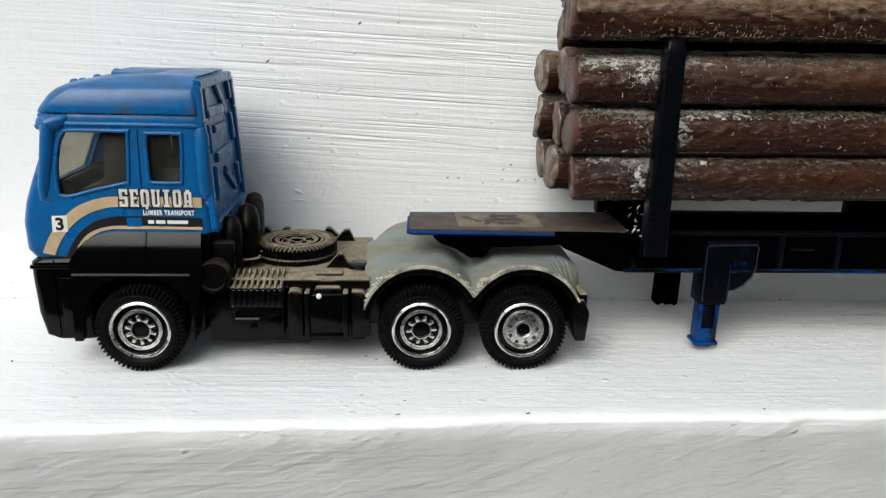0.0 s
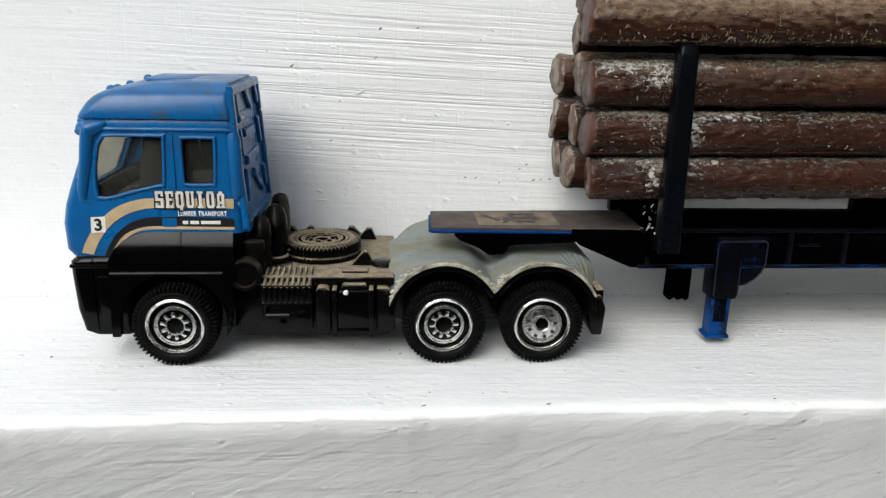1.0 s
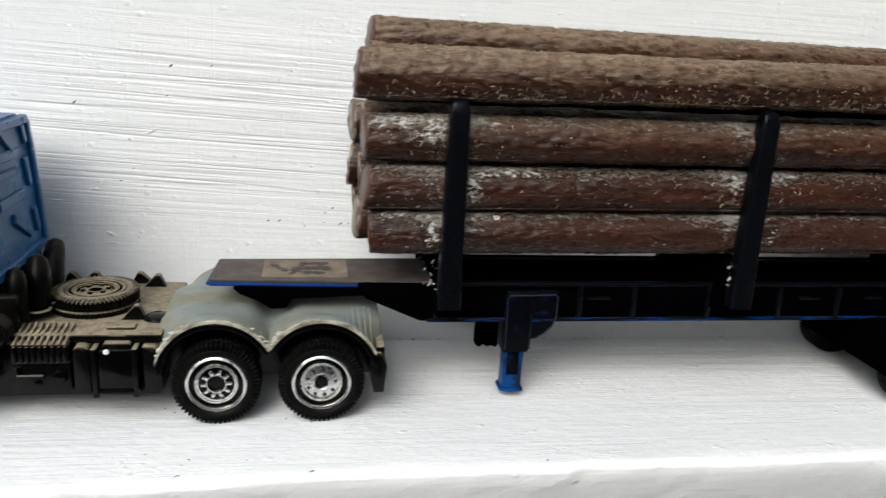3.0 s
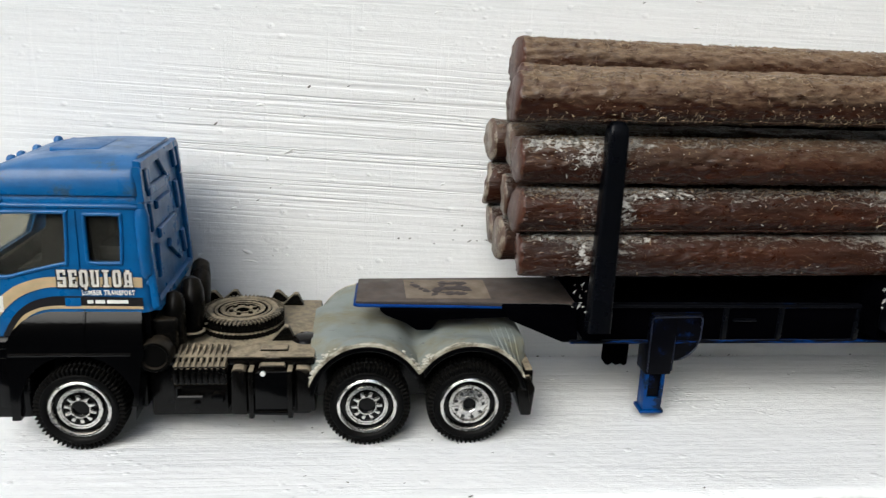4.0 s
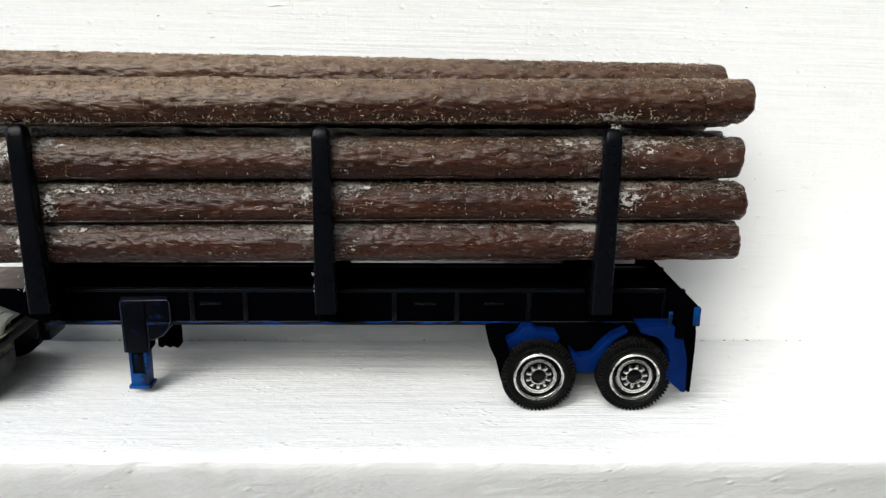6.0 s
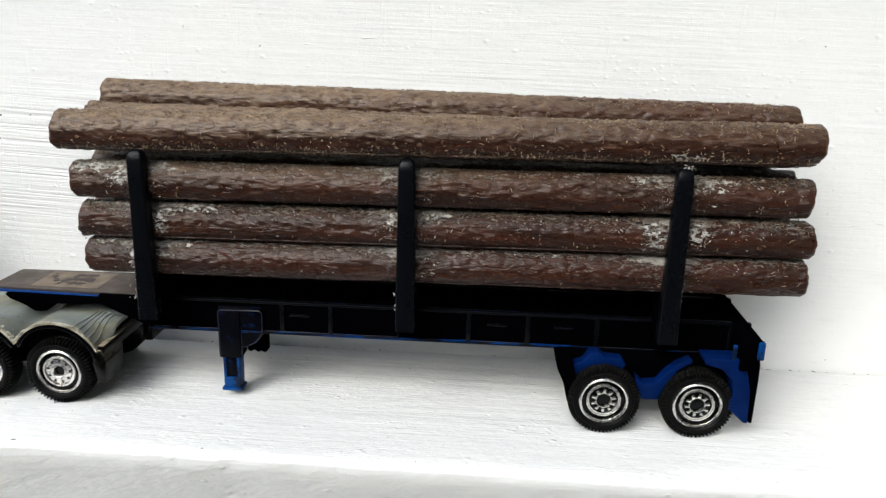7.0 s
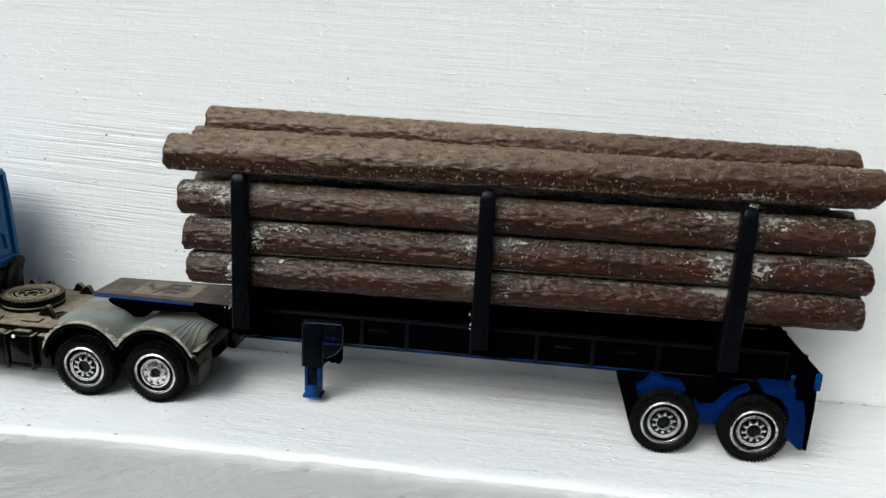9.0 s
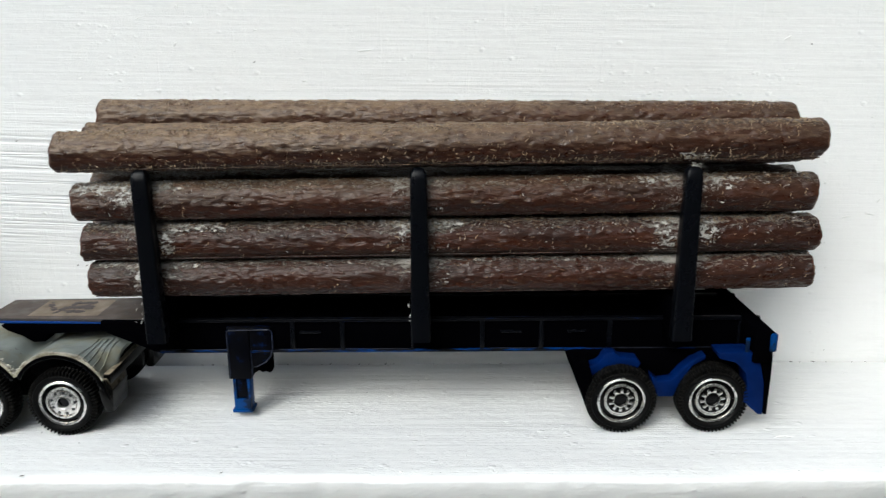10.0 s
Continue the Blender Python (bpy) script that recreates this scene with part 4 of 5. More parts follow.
part("stripe", band([(-97.0, 17.7), (-96.2, 19.3), (-94.9, 21.2), (-92.9, 22.8), (-90.9, 23.5), (-88.8, 23.8), (-83, 23.75), (-77.4, 23.6)],
                    [(-95.9, 17.7), (-95.2, 19.3), (-93.9, 20.9), (-92.3, 21.8), (-90.7, 22.25), (-88.8, 22.4), (-83, 22.35), (-77.4, 22.3)], YS), PRINT_BLACK, cab, "black printed stripe")
part("stripe", band([(-95.9, 17.7), (-95.2, 19.3), (-93.9, 20.9), (-92.3, 21.8), (-90.7, 22.25), (-88.8, 22.4), (-83, 22.35), (-77.4, 22.3)],
                    [(-95.4, 17.7), (-94.7, 19.1), (-93.5, 20.5), (-92.0, 21.4), (-90.6, 21.8), (-88.8, 21.9), (-83, 21.9), (-77.4, 21.85)], YS), TAN, cab, "thin tan printed stripe")
part("number_patch", prism([(-98.55, 21.35), (-98.45, 23.75), (-96.35, 23.85), (-96.45, 21.45)], YS - 0.04, YS - 0.1, bev=0), PRINT_WHITE, cab, "white patch with a black number 3")
part("number", lettering("3", -98.0, -96.9, 21.65, 23.55, YS - 0.12), PRINT_BLACK, cab)
part("name_shadow", slab_letters("SEQUIOA", -88.85, -78.65, 25.15, 27.7, YS - 0.05, 0.13), PRINT_BLACK, cab)
part("name", slab_letters("SEQUIOA", -88.75, -78.55, 25.25, 27.8, YS - 0.14), PRINT_WORN, cab, "bold white slab lettering with a dark outline")
part("slogan", lettering("LUMBER TRANSPORT", -85.6, -78.4, 24.0, 24.75, YS - 0.08), PRINT_WHITE, cab)
for x0, x1 in ((-85.0, -84.2), (-83.9, -82.6), (-82.3, -79.4)):
    part("printed_bar", box(x0, x1, YS - 0.12, YS - 0.05, 22.75, 23.25, bev=0), PRINT_WHITE, cab)
part("badge", box(-88.0, -85.9, YS - 0.09, YS - 0.03, 22.3, 23.6, bev=0), BLUE, cab)

# black bumper, wings and steps
bumper = add_loft(bmesh.new(), [rounded_ring(xf, -93.6, YC, hw, 1.4, z) for z, xf, hw in ((4.9, -100.2, 12.1), (5.6, -101.3, 12.5), (9, -102.0, 12.6), (14.5, -102.3, 12.6), (16.8, -102.3, 12.6), (17.3, -101.7, 12.3), (17.6, -100.8, 12.0))])
part("bumper", cut(bumper, [box(-103, -94.6, YC - 10, YC + 10, 9.2, 12.4, bev=0), box(-98.9, -98.7, YC - 14, YC - 12.3, 4, 18, bev=0)]), BLACK, tractor, "glossy black plastic bumper")
part("bumper_ledge", box(-102.2, -94, YC - 12.75, YC + 12.75, 15.9, 16.5, bev=0.2), BLACK, tractor)
part("lamp_panel", box(-98.2, -95.4, YC - 12.8, YC - 12.4, 6.8, 14.6, bev=0.2), BLACK, tractor)
WING = [(-96.2, 17.3), (-95.2, 19.0), (-94.0, 20.2), (-92.4, 21.0), (-90.6, 21.45), (-88.8, 21.55), (-77.7, 21.5), (-77.4, 15.2), (-77.9, 14.2), (-78.7, 8.0), (-79.2, 4.9)]
arch = [(-87.1 + 8.1 * math.cos(radians(a)), 7.2 + 8.1 * math.sin(radians(a))) for a in range(-10, 181, 10)]
for s in (-1, 1):
    y0, y1 = (YC - 13.5, YC - 9.0) if s < 0 else (YC + 9.0, YC + 13.5)
    skin = prism(WING + arch + [(-95.4, 5.0), (-96.6, 5.0)], y0, y1, bev=0)
    for zc in (16.4, 17.2, 18.0, 18.7, 19.3, 19.9, 20.4, 20.9, 21.3):
        bmesh.ops.bisect_plane(skin, geom=skin.verts[:] + skin.edges[:] + skin.faces[:], plane_co=(0, 0, zc), plane_no=(0, 0, 1))
    for v in skin.verts:
        if v.co.z > 16.3 and abs(v.co.y - YC) > 10:
            v.co.y -= s * (0.02 * (v.co.z - 16.4) + 0.055 * (v.co.z - 16.4) ** 2)
    wing = part("wing", skin, BLACK, tractor, "glossy black wing over the wheel", sharp=45)
    yo = y0 if s < 0 else y1
    part("door_seam", add_tube(bmesh.new(), [(-85.5, yo - s * 0.05, 15.6), (-85.5, yo - s * 0.05, 16.5), (-85.5, yo - s * 0.42, 19.0), (-85.5, yo - s * 0.8, 20.0), (-85.5, yo - s * 1.45, 21.4)], 0.2, 6), BLACK, wing)
    part("wing_bead", add_tube(bmesh.new(), [(-96.0, yo, 15.35), (-88, yo, 15.4), (-79.3, yo, 15.4)], 0.28, 8), BLACK, wing)
part("door_handle", box(-89.6, -87.6, YC - 13.0, YC - 12.4, 17.8, 18.6, bev=0.2), BLACK, tractor)
part("wheel_housing", box(-95, -78.6, YC - 8.8, YC + 8.8, 4.5, 17.4, bev=0.4), BLACK, tractor)

# chassis, boxes and tanks
part("chassis_rail", box(-94, -21, YC - 6.5, YC - 4, 5.0, 13.5, bev=0.3), BLACK_DUSTY, tractor)
part("chassis_rail", box(-94, -21, YC + 4, YC + 6.5, 6.5, 13.5, bev=0.3), BLACK_DUSTY, tractor)
part("front_deck", box(-77, -53.2, YC - 11.5, YC + 13, 12.6, 14.1, bev=0.35), BLACK_DUSTY, tractor, "dusty brown-black deck plate")
part("inner_box", box(-78, -54, YC - 9.5, YC + 11, 3.4, 12.7, bev=0.4), BLACK_DUSTY, tractor)
battery = box(-73.8, -65.9, YC - 13.0, YC - 7.0, 10.3, 13.3, bev=0.35)
battery = part("battery_box", battery, BLACK_DUSTY, tractor, "ribbed dusty battery cover")
for i in range(9):
    x = -73.2 + i * 0.86
    part("rib", prism([(x - 0.24, 10.4), (x + 0.24, 10.4), (x + 0.2, 13.0), (x - 0.2, 13.0)], YC - 13.35, YC - 12.8, bev=0.1), BLACK_DUSTY, battery)
    part("rib", add_tube(bmesh.new(), [(x, YC - 13.2, 13.1), (x, YC - 11.0, 13.9), (x, YC - 8.2, 14.6)], 0.3, 6), BLACK_DUSTY, battery)
locker = part("locker", box(-73.9, -66.0, YC - 12.4, YC - 8, 5.3, 10.2, bev=0.35), BLACK_DUSTY, tractor)
part("handle", add_tube(bmesh.new(), [(-73.2, YC - 12.7, 9.6), (-73.2, YC - 12.9, 8.3), (-69.6, YC - 12.9, 8.3)], 0.35, 8), BLACK, locker)
part("valve", add_lathe(bmesh.new(), [(0, 0), (0.8, 0.1), (1.0, 0.5), (1.0, 2.0), (0, 2.0)], (-67.4, YC - 13.1, 8.0), "y", 16), BLACK, locker)
part("valve", add_lathe(bmesh.new(), [(0, 0), (0.5, 0.1), (0.6, 1.0), (0, 1.0)], (-70.6, YC - 12.8, 6.9), "y", 12), BLACK, locker)
part("bracket_post", prism([(-65.5, 5.3), (-63.1, 5.2), (-63.2, 12.4), (-63.9, 12.9), (-65.0, 12.9), (-65.4, 12.2)], YC - 13.1, YC - 8, bev=0.35), BLACK_DUSTY, tractor)
tank = part("fuel_tank", prism([(-62.3, 5.2), (-56.8, 5.0), (-56.6, 11.6), (-57.2, 12.4), (-61.6, 12.4), (-62.2, 11.8)], YC - 13.2, YC - 7, bev=0.5), BLACK, tractor, "black square fuel tank")
for x in (-62.5, -56.8):
    part("tank_strap", prism([(x - 0.4, 4.8), (x + 0.4, 4.8), (x + 0.4, 12.6), (x - 0.4, 12.6)], YC - 13.5, YC - 8, bev=0.2), BLACK_DUSTY, tank)
cap = part("tank_cap", prism([(-61.6, 12.2), (-57.3, 12.2), (-57.6, 13.2), (-61.2, 13.2)], YC - 12.6, YC - 8.6, bev=0.3), BLACK_DUSTY, tank)
part("cap_step", prism([(-60.9, 13.1), (-58.0, 13.1), (-58.3, 14.0), (-60.6, 14.0)], YC - 11.6, YC - 9.0, bev=0.25), BLACK_DUSTY, cap)
part("cap_step", prism([(-61.6, 13.8), (-57.2, 13.8), (-57.4, 14.5), (-61.4, 14.5)], YC - 9.6, YC - 7.4, bev=0.25), BLACK_DUSTY, cap)
part("tank_lip", box(-62.0, -57.0, YC - 13.55, YC - 13.1, 5.5, 6.0, bev=0.15), BLACK, tank)
part("paint_spot", add_lathe(bmesh.new(), [(0, 0), (0.32, 0.02), (0.42, 0.12), (0.4, 0.3), (0, 0.3)], (-60.7, YC - 13.45, 12.1), "y", 10), PRINT_WHITE, tank, "dot of white paint")
part("rear_box", prism([(-56.0, 5.2), (-53.0, 5.4), (-53.2, 11.4), (-54.2, 12.6), (-56, 12.6)], YC - 12.6, YC - 7, bev=0.4), BLACK_DUSTY, tractor)
# round air tank and intake pipes behind the cab
drum = add_lathe(bmesh.new(), [(0, 0.35), (1.7, 0.35), (1.9, 0.0), (2.3, 0.0), (2.45, 0.25), (2.45, 5.5), (0, 5.5)], (-76.1, YC - 13.3, 14.8), "y", 28)
part("air_tank", drum, BLACK_PIPE, tractor, "black round air tank")
part("tank_bracket", box(-77.5, -73.4, YC - 10.5, YC + 10.0, 12.5, 19.6, bev=0.5), BLACK_PIPE, tractor)
part("intake_pipe", add_tube(bmesh.new(), [(-74.2, -27.2, 15), (-74.2, -27.2, 19.6), (-74.2, -26.9, 21.4), (-74.3, -26.4, 22.3), (-74.3, -25.9, 22.6)], [1.6, 1.65, 1.55, 1.1, 0.3], 14), BLACK_PIPE, tractor)
part("intake_pipe", add_tube(bmesh.new(), [(-72.6, -23.4, 15), (-72.4, -23.2, 19.6), (-72.5, -22.6, 21.6), (-72.7, -21.9, 22.8), (-72.9, -21.2, 23.2)], [1.9, 1.9, 1.8, 1.4, 0.5], 14), BLACK_PIPE, tractor)
part("intake_pipe", add_tube(bmesh.new(), [(-73.0, -16.0, 14.5), (-73.0, -14.6, 18.0), (-73.2, -12.6, 20.6), (-73.4, -10.8, 22.0), (-73.8, -9.6, 22.4)], [1.7, 1.8, 1.7, 1.4, 0.5], 14), BLACK_PIPE, tractor)
for i in range(4):
    part("pipe_collar", add_lathe(bmesh.new(), [(1.7, 0), (2.1, 0.2), (2.1, 0.7), (1.7, 0.9)], (-72.4 + 0.2 * i, -24.5 + 2.6 * i, 15.0 + 0.3 * i), "z", 16), BLACK_DUSTY, tractor)

# spare wheel lying flat, with its lugs and brackets
add_wheel(tractor, -65.5, -18.3, 1, z=17.2, axis="z", dark=True)
for x, y, h, turn in ((-58.4, -24.6, 2.4, 1), (-58.2, -9.0, 2.2, 1), (-60.6, -7.2, 2.0, -1), (-71.5, -8.6, 2.4, -1), (-69.0, -7.0, 2.0, 1)):
    part("bracket", prism([(x - 1.9, 14.0), (x + 1.9, 14.0), (x + 0.5 * turn + 0.35, 14.0 + h), (x + 0.5 * turn - 0.35, 14.0 + h)], y - 0.5, y + 0.9, bev=0.15), BLACK_DUSTY, tractor)
part("dust_ring", add_lathe(bmesh.new(), [(3.0, 0), (3.3, 0.12), (3.6, 0)], (-65.5, -18.3, 16.9), "z", 36), BLACK_DUSTY, tractor)
for k in range(6):
    a = 2 * math.pi * k / 6 + 0.3
    part("hub_bolt", add_lathe(bmesh.new(), [(0, 0.45), (0.3, 0.4), (0.4, 0.1), (0.4, -0.3)], (-65.5 + 1.9 * math.cos(a), -18.3 + 1.9 * math.sin(a), 16.65), "z", 10), BLACK_DUSTY, tractor)
part("coupling_recess", add_lathe(bmesh.new(), [(0, 0.25), (1.4, 0.25), (1.9, 0.0), (2.2, -0.4), (0, -0.4)], (-54.9, -24.5, 14.6), "z", 18), BLACK, tractor)


def deck_height(x, y):
    """The grey rear deck: flat along the middle, two wheel arches at its edges."""
    e = abs(y - YC)
    k = min(max((e - 6.5) / 6.0, 0), 1)
    k = k * k * (3 - 2 * k)
    arcs = max(8.0 + math.sqrt(max(9.1 ** 2 - (x + 45.3) ** 2, 0)), 8.0 + math.sqrt(max(9.1 ** 2 - (x + 29.6) ** 2, 0)))
    mid = 15.7 - 2.2 * math.exp(-((x + 37.4) / 2.2) ** 2) - (1.2 * ((x + 24) / 4) ** 2 if x > -24 else 0)
    if x < -50:
        mid -= 0.5 * (x + 50) ** 2 * 0.12
    return mid * (1 - k) + arcs * k


deck = bmesh.new()
nx, ny = 90, 56
top = [[deck.verts.new((-54.0 + 33.6 * i / nx, YC - 13.9 + 27.8 * j / ny, 0)) for j in range(ny + 1)] for i in range(nx + 1)]
for row in top:
    for v in row:
        v.co.z = deck_height(v.co.x, v.co.y) + 0.06 * noise.noise(v.co * 0.6)
for i in range(nx):
    for j in range(ny):
        deck.faces.new((top[i][j], top[i + 1][j], top[i + 1][j + 1], top[i][j + 1]))
r = bmesh.ops.extrude_face_region(deck, geom=deck.faces[:])
for v in [g for g in r["geom"] if isinstance(g, bmesh.types.BMVert)]:
    v.co.z -= 0.7
rear_deck = part("rear_deck", deck, GREY, tractor, "grey painted rear deck with chipped edges", sharp=50)
for s in (-1, 1):
    ye = YC + s * 13.9
    for cx, a0, a1 in ((-45.3, 26, 180), (-29.6, 8, 153)):
        pts = [(cx + 8.65 * math.cos(radians(a)), 8.0 + 8.65 * math.sin(radians(a))) for a in range(a0, a1 + 1, 7)]
        inner = [(cx + 7.9 * math.cos(radians(a)), 8.0 + 7.9 * math.sin(radians(a))) for a in range(a1, a0 - 1, -7)]
        part("arch_lip", prism(pts + inner, ye - 0.25 if s < 0 else ye - 1.6, ye + 1.6 if s < 0 else ye + 0.25, bev=0.12), BLACK, rear_deck, sharp=45)
    part("mud_flap", prism([(-22.0, 11.6), (-20.6, 11.8), (-19.6, 9.5), (-20.0, 5.0), (-21.6, 5.0), (-22.4, 9)], min(ye, ye - s * 7), max(ye, ye - s * 7), bev=0.25), BLACK_DUSTY, tractor)
for i in range(5):
    part("tread", add_tube(bmesh.new(), [(-25.6 + 0.9 * i, yy, deck_height(-25.6 + 0.9 * i, yy) + 0.03) for yy in [YC - 13.7 + 1.2 * k for k in range(9)]], 0.13, 6), GREY, rear_deck)
for x in (-54.0, -37.4):
    rnd = random.Random(int(-x))
    b = bmesh.new()
    for _ in range(46):
        px, py = x + rnd.gauss(0.8 if x < -50 else 0, 1.1), YC - 13.9 + abs(rnd.gauss(0, 1.2))
        if px < -53.9 or deck_height(px, py) < 9:
            continue
        t = bmesh.new()
        bmesh.ops.create_icosphere(t, subdivisions=1, radius=rnd.uniform(0.12, 0.4))
        t.transform(Matrix.Translation((px, py, deck_height(px, py) + 0.02)) @ Matrix.Diagonal((1.3, 1, 0.35, 1)))
        merge(b, t)
    part("chipped_patch", b, CHIP, rear_deck, "pale chipped paint", sharp=70)
part("tail_lamp_bar", box(-21.3, -20.0, YC - 13.5, YC + 13.5, 10.4, 12.6, bev=0.3), BLACK_DUSTY, tractor)

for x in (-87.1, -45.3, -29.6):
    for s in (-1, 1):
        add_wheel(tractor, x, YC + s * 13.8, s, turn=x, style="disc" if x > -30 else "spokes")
    part("axle", add_lathe(bmesh.new(), [(0.9, -12), (0.9, 12)], (x, YC, R_WHEEL), "y", 16, caps=True), BLACK, tractor)

# ---- trailer ----
trailer = tagged(base("toy_trailer", 45, YC), "black and blue plastic toy log trailer hitched to the lorry", "toy trailer")
YR = YC - 7.0
plate_outline = [(-47.2, -24.2), (-14, -25.2), (-11, -26.4), (-11, -12.6), (-14, -12.0), (-46.8, -13.2)]
b = bmesh.new()
f = b.faces.new([b.verts.new((x, y, 19.3)) for x, y in plate_outline])
r = bmesh.ops.extrude_face_region(b, geom=[f])
for v in [g for g in r["geom"] if isinstance(g, bmesh.types.BMVert)]:
    v.co.z = 20.5
bmesh.ops.recalc_face_normals(b, faces=b.faces)
bevelled(b, b.faces, 0.25)
plate = part("neck_plate", b, PLATE_TOP, trailer, "dusty brown-black neck plate with blue worn edge")
edge = [(-46.95, -14.0, 19.75), (-47.3, -24.0, 19.75), (-46.9, -24.3, 19.75), (-30, -24.8, 19.7), (-15, -25.2, 19.6)]
part("worn_edge", add_tube(bmesh.new(), edge, [0.22, 0.3, 0.3, 0.24, 0.1], 8), WORN_MOST, plate, "bare blue plastic edge")
part("sticker", prism([(-38.8, 20.49), (-26.5, 20.49), (-25.5, 20.54), (-39.2, 20.54)], -23.2, -14.0, bev=0), STICKER, plate, "worn brown sticker with dark marks")
rnd = random.Random(4)
for x0, y0, x1, y1, w in ((-38.0, -16.0, -34.5, -21.5, 0.5), (-34.5, -21.5, -33.0, -16.5, 0.5), (-33.0, -15.8, -29.0, -16.2, 0.7), (-33.4, -18.6, -28.6, -18.4, 0.8), (-32.6, -20.8, -29.2, -20.9, 0.6), (-30.2, -17.0, -28.4, -19.5, 0.5)):
    # a ragged smear of overlapping blots along each stroke
    mark = bmesh.new()
    for k in range(12):
        u = (k + rnd.random()) / 12
        t = bmesh.new()
        bmesh.ops.create_icosphere(t, subdivisions=1, radius=w * rnd.uniform(0.6, 1.5))
        for v in t.verts:
            v.co *= rnd.uniform(0.7, 1.25)
        t.transform(Matrix.Translation((x0 + (x1 - x0) * u + rnd.gauss(0, 0.25), y0 + (y1 - y0) * u + rnd.gauss(0, 0.25), 20.55)) @ Matrix.Diagonal((1.15, 1, 0.09, 1)))
        merge(mark, t)
    part("sticker_mark", mark, MARK, plate)
part("coupling", prism([(-43.5, 19.4), (-42.4, 18.4), (-39.5, 17.2), (-37.5, 15.9), (-35.2, 16.0), (-34.2, 17.6), (-22, 18.2), (-22, 19.4)], YC - 6, YC + 6, bev=0.3), BLACK_BED, trailer)
part("neck", prism([(-24, 19.4), (-22.8, 17.8), (-13.8, 13.9), (-6, 13.9), (-6, 20.3), (-24, 20.3)], YR + 0.6, YC + 6.4, bev=0.3), BLACK_BED, trailer)
bed = part("bed", box(-12.5, 101.5, YR + 0.9, YC + 13.2, 15.5, 19.6, bev=0.2), BLACK_BED, trailer, "black trailer bed")
rnd = random.Random(11)
RIBS = (-11.3, 12.9, 22.4, 35.9, 49.1, 60.4, 73.4, 86.5, 98.3)
for s in (-1, 1):
    y = YC + s * 7.0
    lo, hi = (y, y + 1.0) if s < 0 else (y - 1.0, y)
    rail = part("side_rail", box(-12.8, 101.8, lo + 0.35 if s < 0 else lo, hi if s < 0 else hi - 0.35, 14.3, 20.7, bev=0.15), BLACK_BED, trailer)
    part("rail_flange", box(-12.8, 101.8, lo - 0.25 if s < 0 else lo, hi if s < 0 else hi + 0.25, 20.2, 20.85, bev=0.2), WORN_LITTLE, rail)
    part("rail_flange", box(-12.8, 101.8, lo - 0.25 if s < 0 else lo, hi if s < 0 else hi + 0.25, 14.0, 14.6, bev=0.2), WORN_BLUE, rail, "lower flange worn to blue")
    for x0, x1 in ((-11, 0.0), (10.0, 22.0), (23.0, 35.0), (50.0, 60.0), (74.0, 86.0), (87.0, 98.0)):
        yy = lo - 0.22 if s < 0 else hi + 0.22
        part("scuff_line", add_tube(bmesh.new(), [(x0 + (x1 - x0) * k / 8, yy, 14.75 + 0.08 * noise.noise((x0 + k, 3, s))) for k in range(9)], [0.03 + 0.07 * abs(noise.noise((x0 * 0.7 + k * 0.9, 5, 1))) for k in range(9)], 5), RIM_WORN, rail)
    for x in RIBS:
        part("rib", box(x - 0.45, x + 0.45, lo - 0.1 if s < 0 else lo, hi if s < 0 else hi + 0.1, 14.5, 20.4, bev=0.15), BLACK_EDGE, rail)
    if s < 0:
        for x0, x1 in ((14.3, 18.2), (52.6, 56.6), (65.4, 68.9)):
            part("handle", box(x0, x1, lo - 0.15, lo + 0.6, 17.8, 18.25, bev=0.15), BLACK_EDGE, rail, "scuffed grey raised bar")
for i in range(14):
    x = -7 + 7.6 * i
    part("cross_slat", box(x, x + 4.6, YR + 1.2, YC + 5.8, 19.7, 20.3, bev=0.2), BLACK_BED, bed)

STAKES = (-10.5, 37.6, 85.0)
for x in STAKES:
    part("bolster", box(x - 1.6, x + 1.6, YC - 13.4, YC + 15.2, 19.8, 25.9, bev=0.3), BLACK_BED, trailer)
    for s in (-1, 1):
        yo, yi = (YC - 14.4, YC - 11.7) if s < 0 else (YC + 16.2, YC + 13.5)
        y0, y1 = min(yo, yi), max(yo, yi)
        st = bmesh.new()
        rows = []
        for z, w, cut_in in ((18.8, 1.75, 0), (19.4, 1.8, 0), (30, 1.65, 0), (44, 1.5, 0), (48.6, 1.45, 0), (49.8, 1.35, 0.25), (50.5, 0.95, 0.7), (50.7, 0.4, 1.1)):
            rows.append(rounded_ring(x - w, x + w, (y0 + y1) / 2, 1.35 - cut_in, min(0.45, w * 0.4, (1.35 - cut_in) * 0.6), z, 3))
        part("stake", add_loft(st, rows), BLACK_EDGE, trailer, "black plastic upright stake")
        part("stake_foot", prism([(x - 1.5, 16.4), (x + 1.5, 16.4), (x + 1.7, 20), (x - 1.7, 20)], min(YC + s * 11.4, YC + s * 6.5), max(YC + s * 11.4, YC + s * 6.5), bev=0.25), BLACK_BED, trailer)

# landing legs
HOUSING = [(0.1, 8.6), (0.1, 18.6), (0.5, 19.1), (8.6, 19.1), (9.2, 18.5), (9.2, 14.8), (8.6, 13.2), (7.4, 11.8), (5.8, 11.0), (4.6, 10.8), (4.6, 8.6)]
y0 = YR - 0.5
leg = part("landing_leg", prism([(0.1, 8.6), (0.1, 18.7), (4.6, 18.7), (4.6, 8.6)], y0, y0 + 4.2, bev=0.35), BLACK_LEG, trailer, "black and blue folding leg")
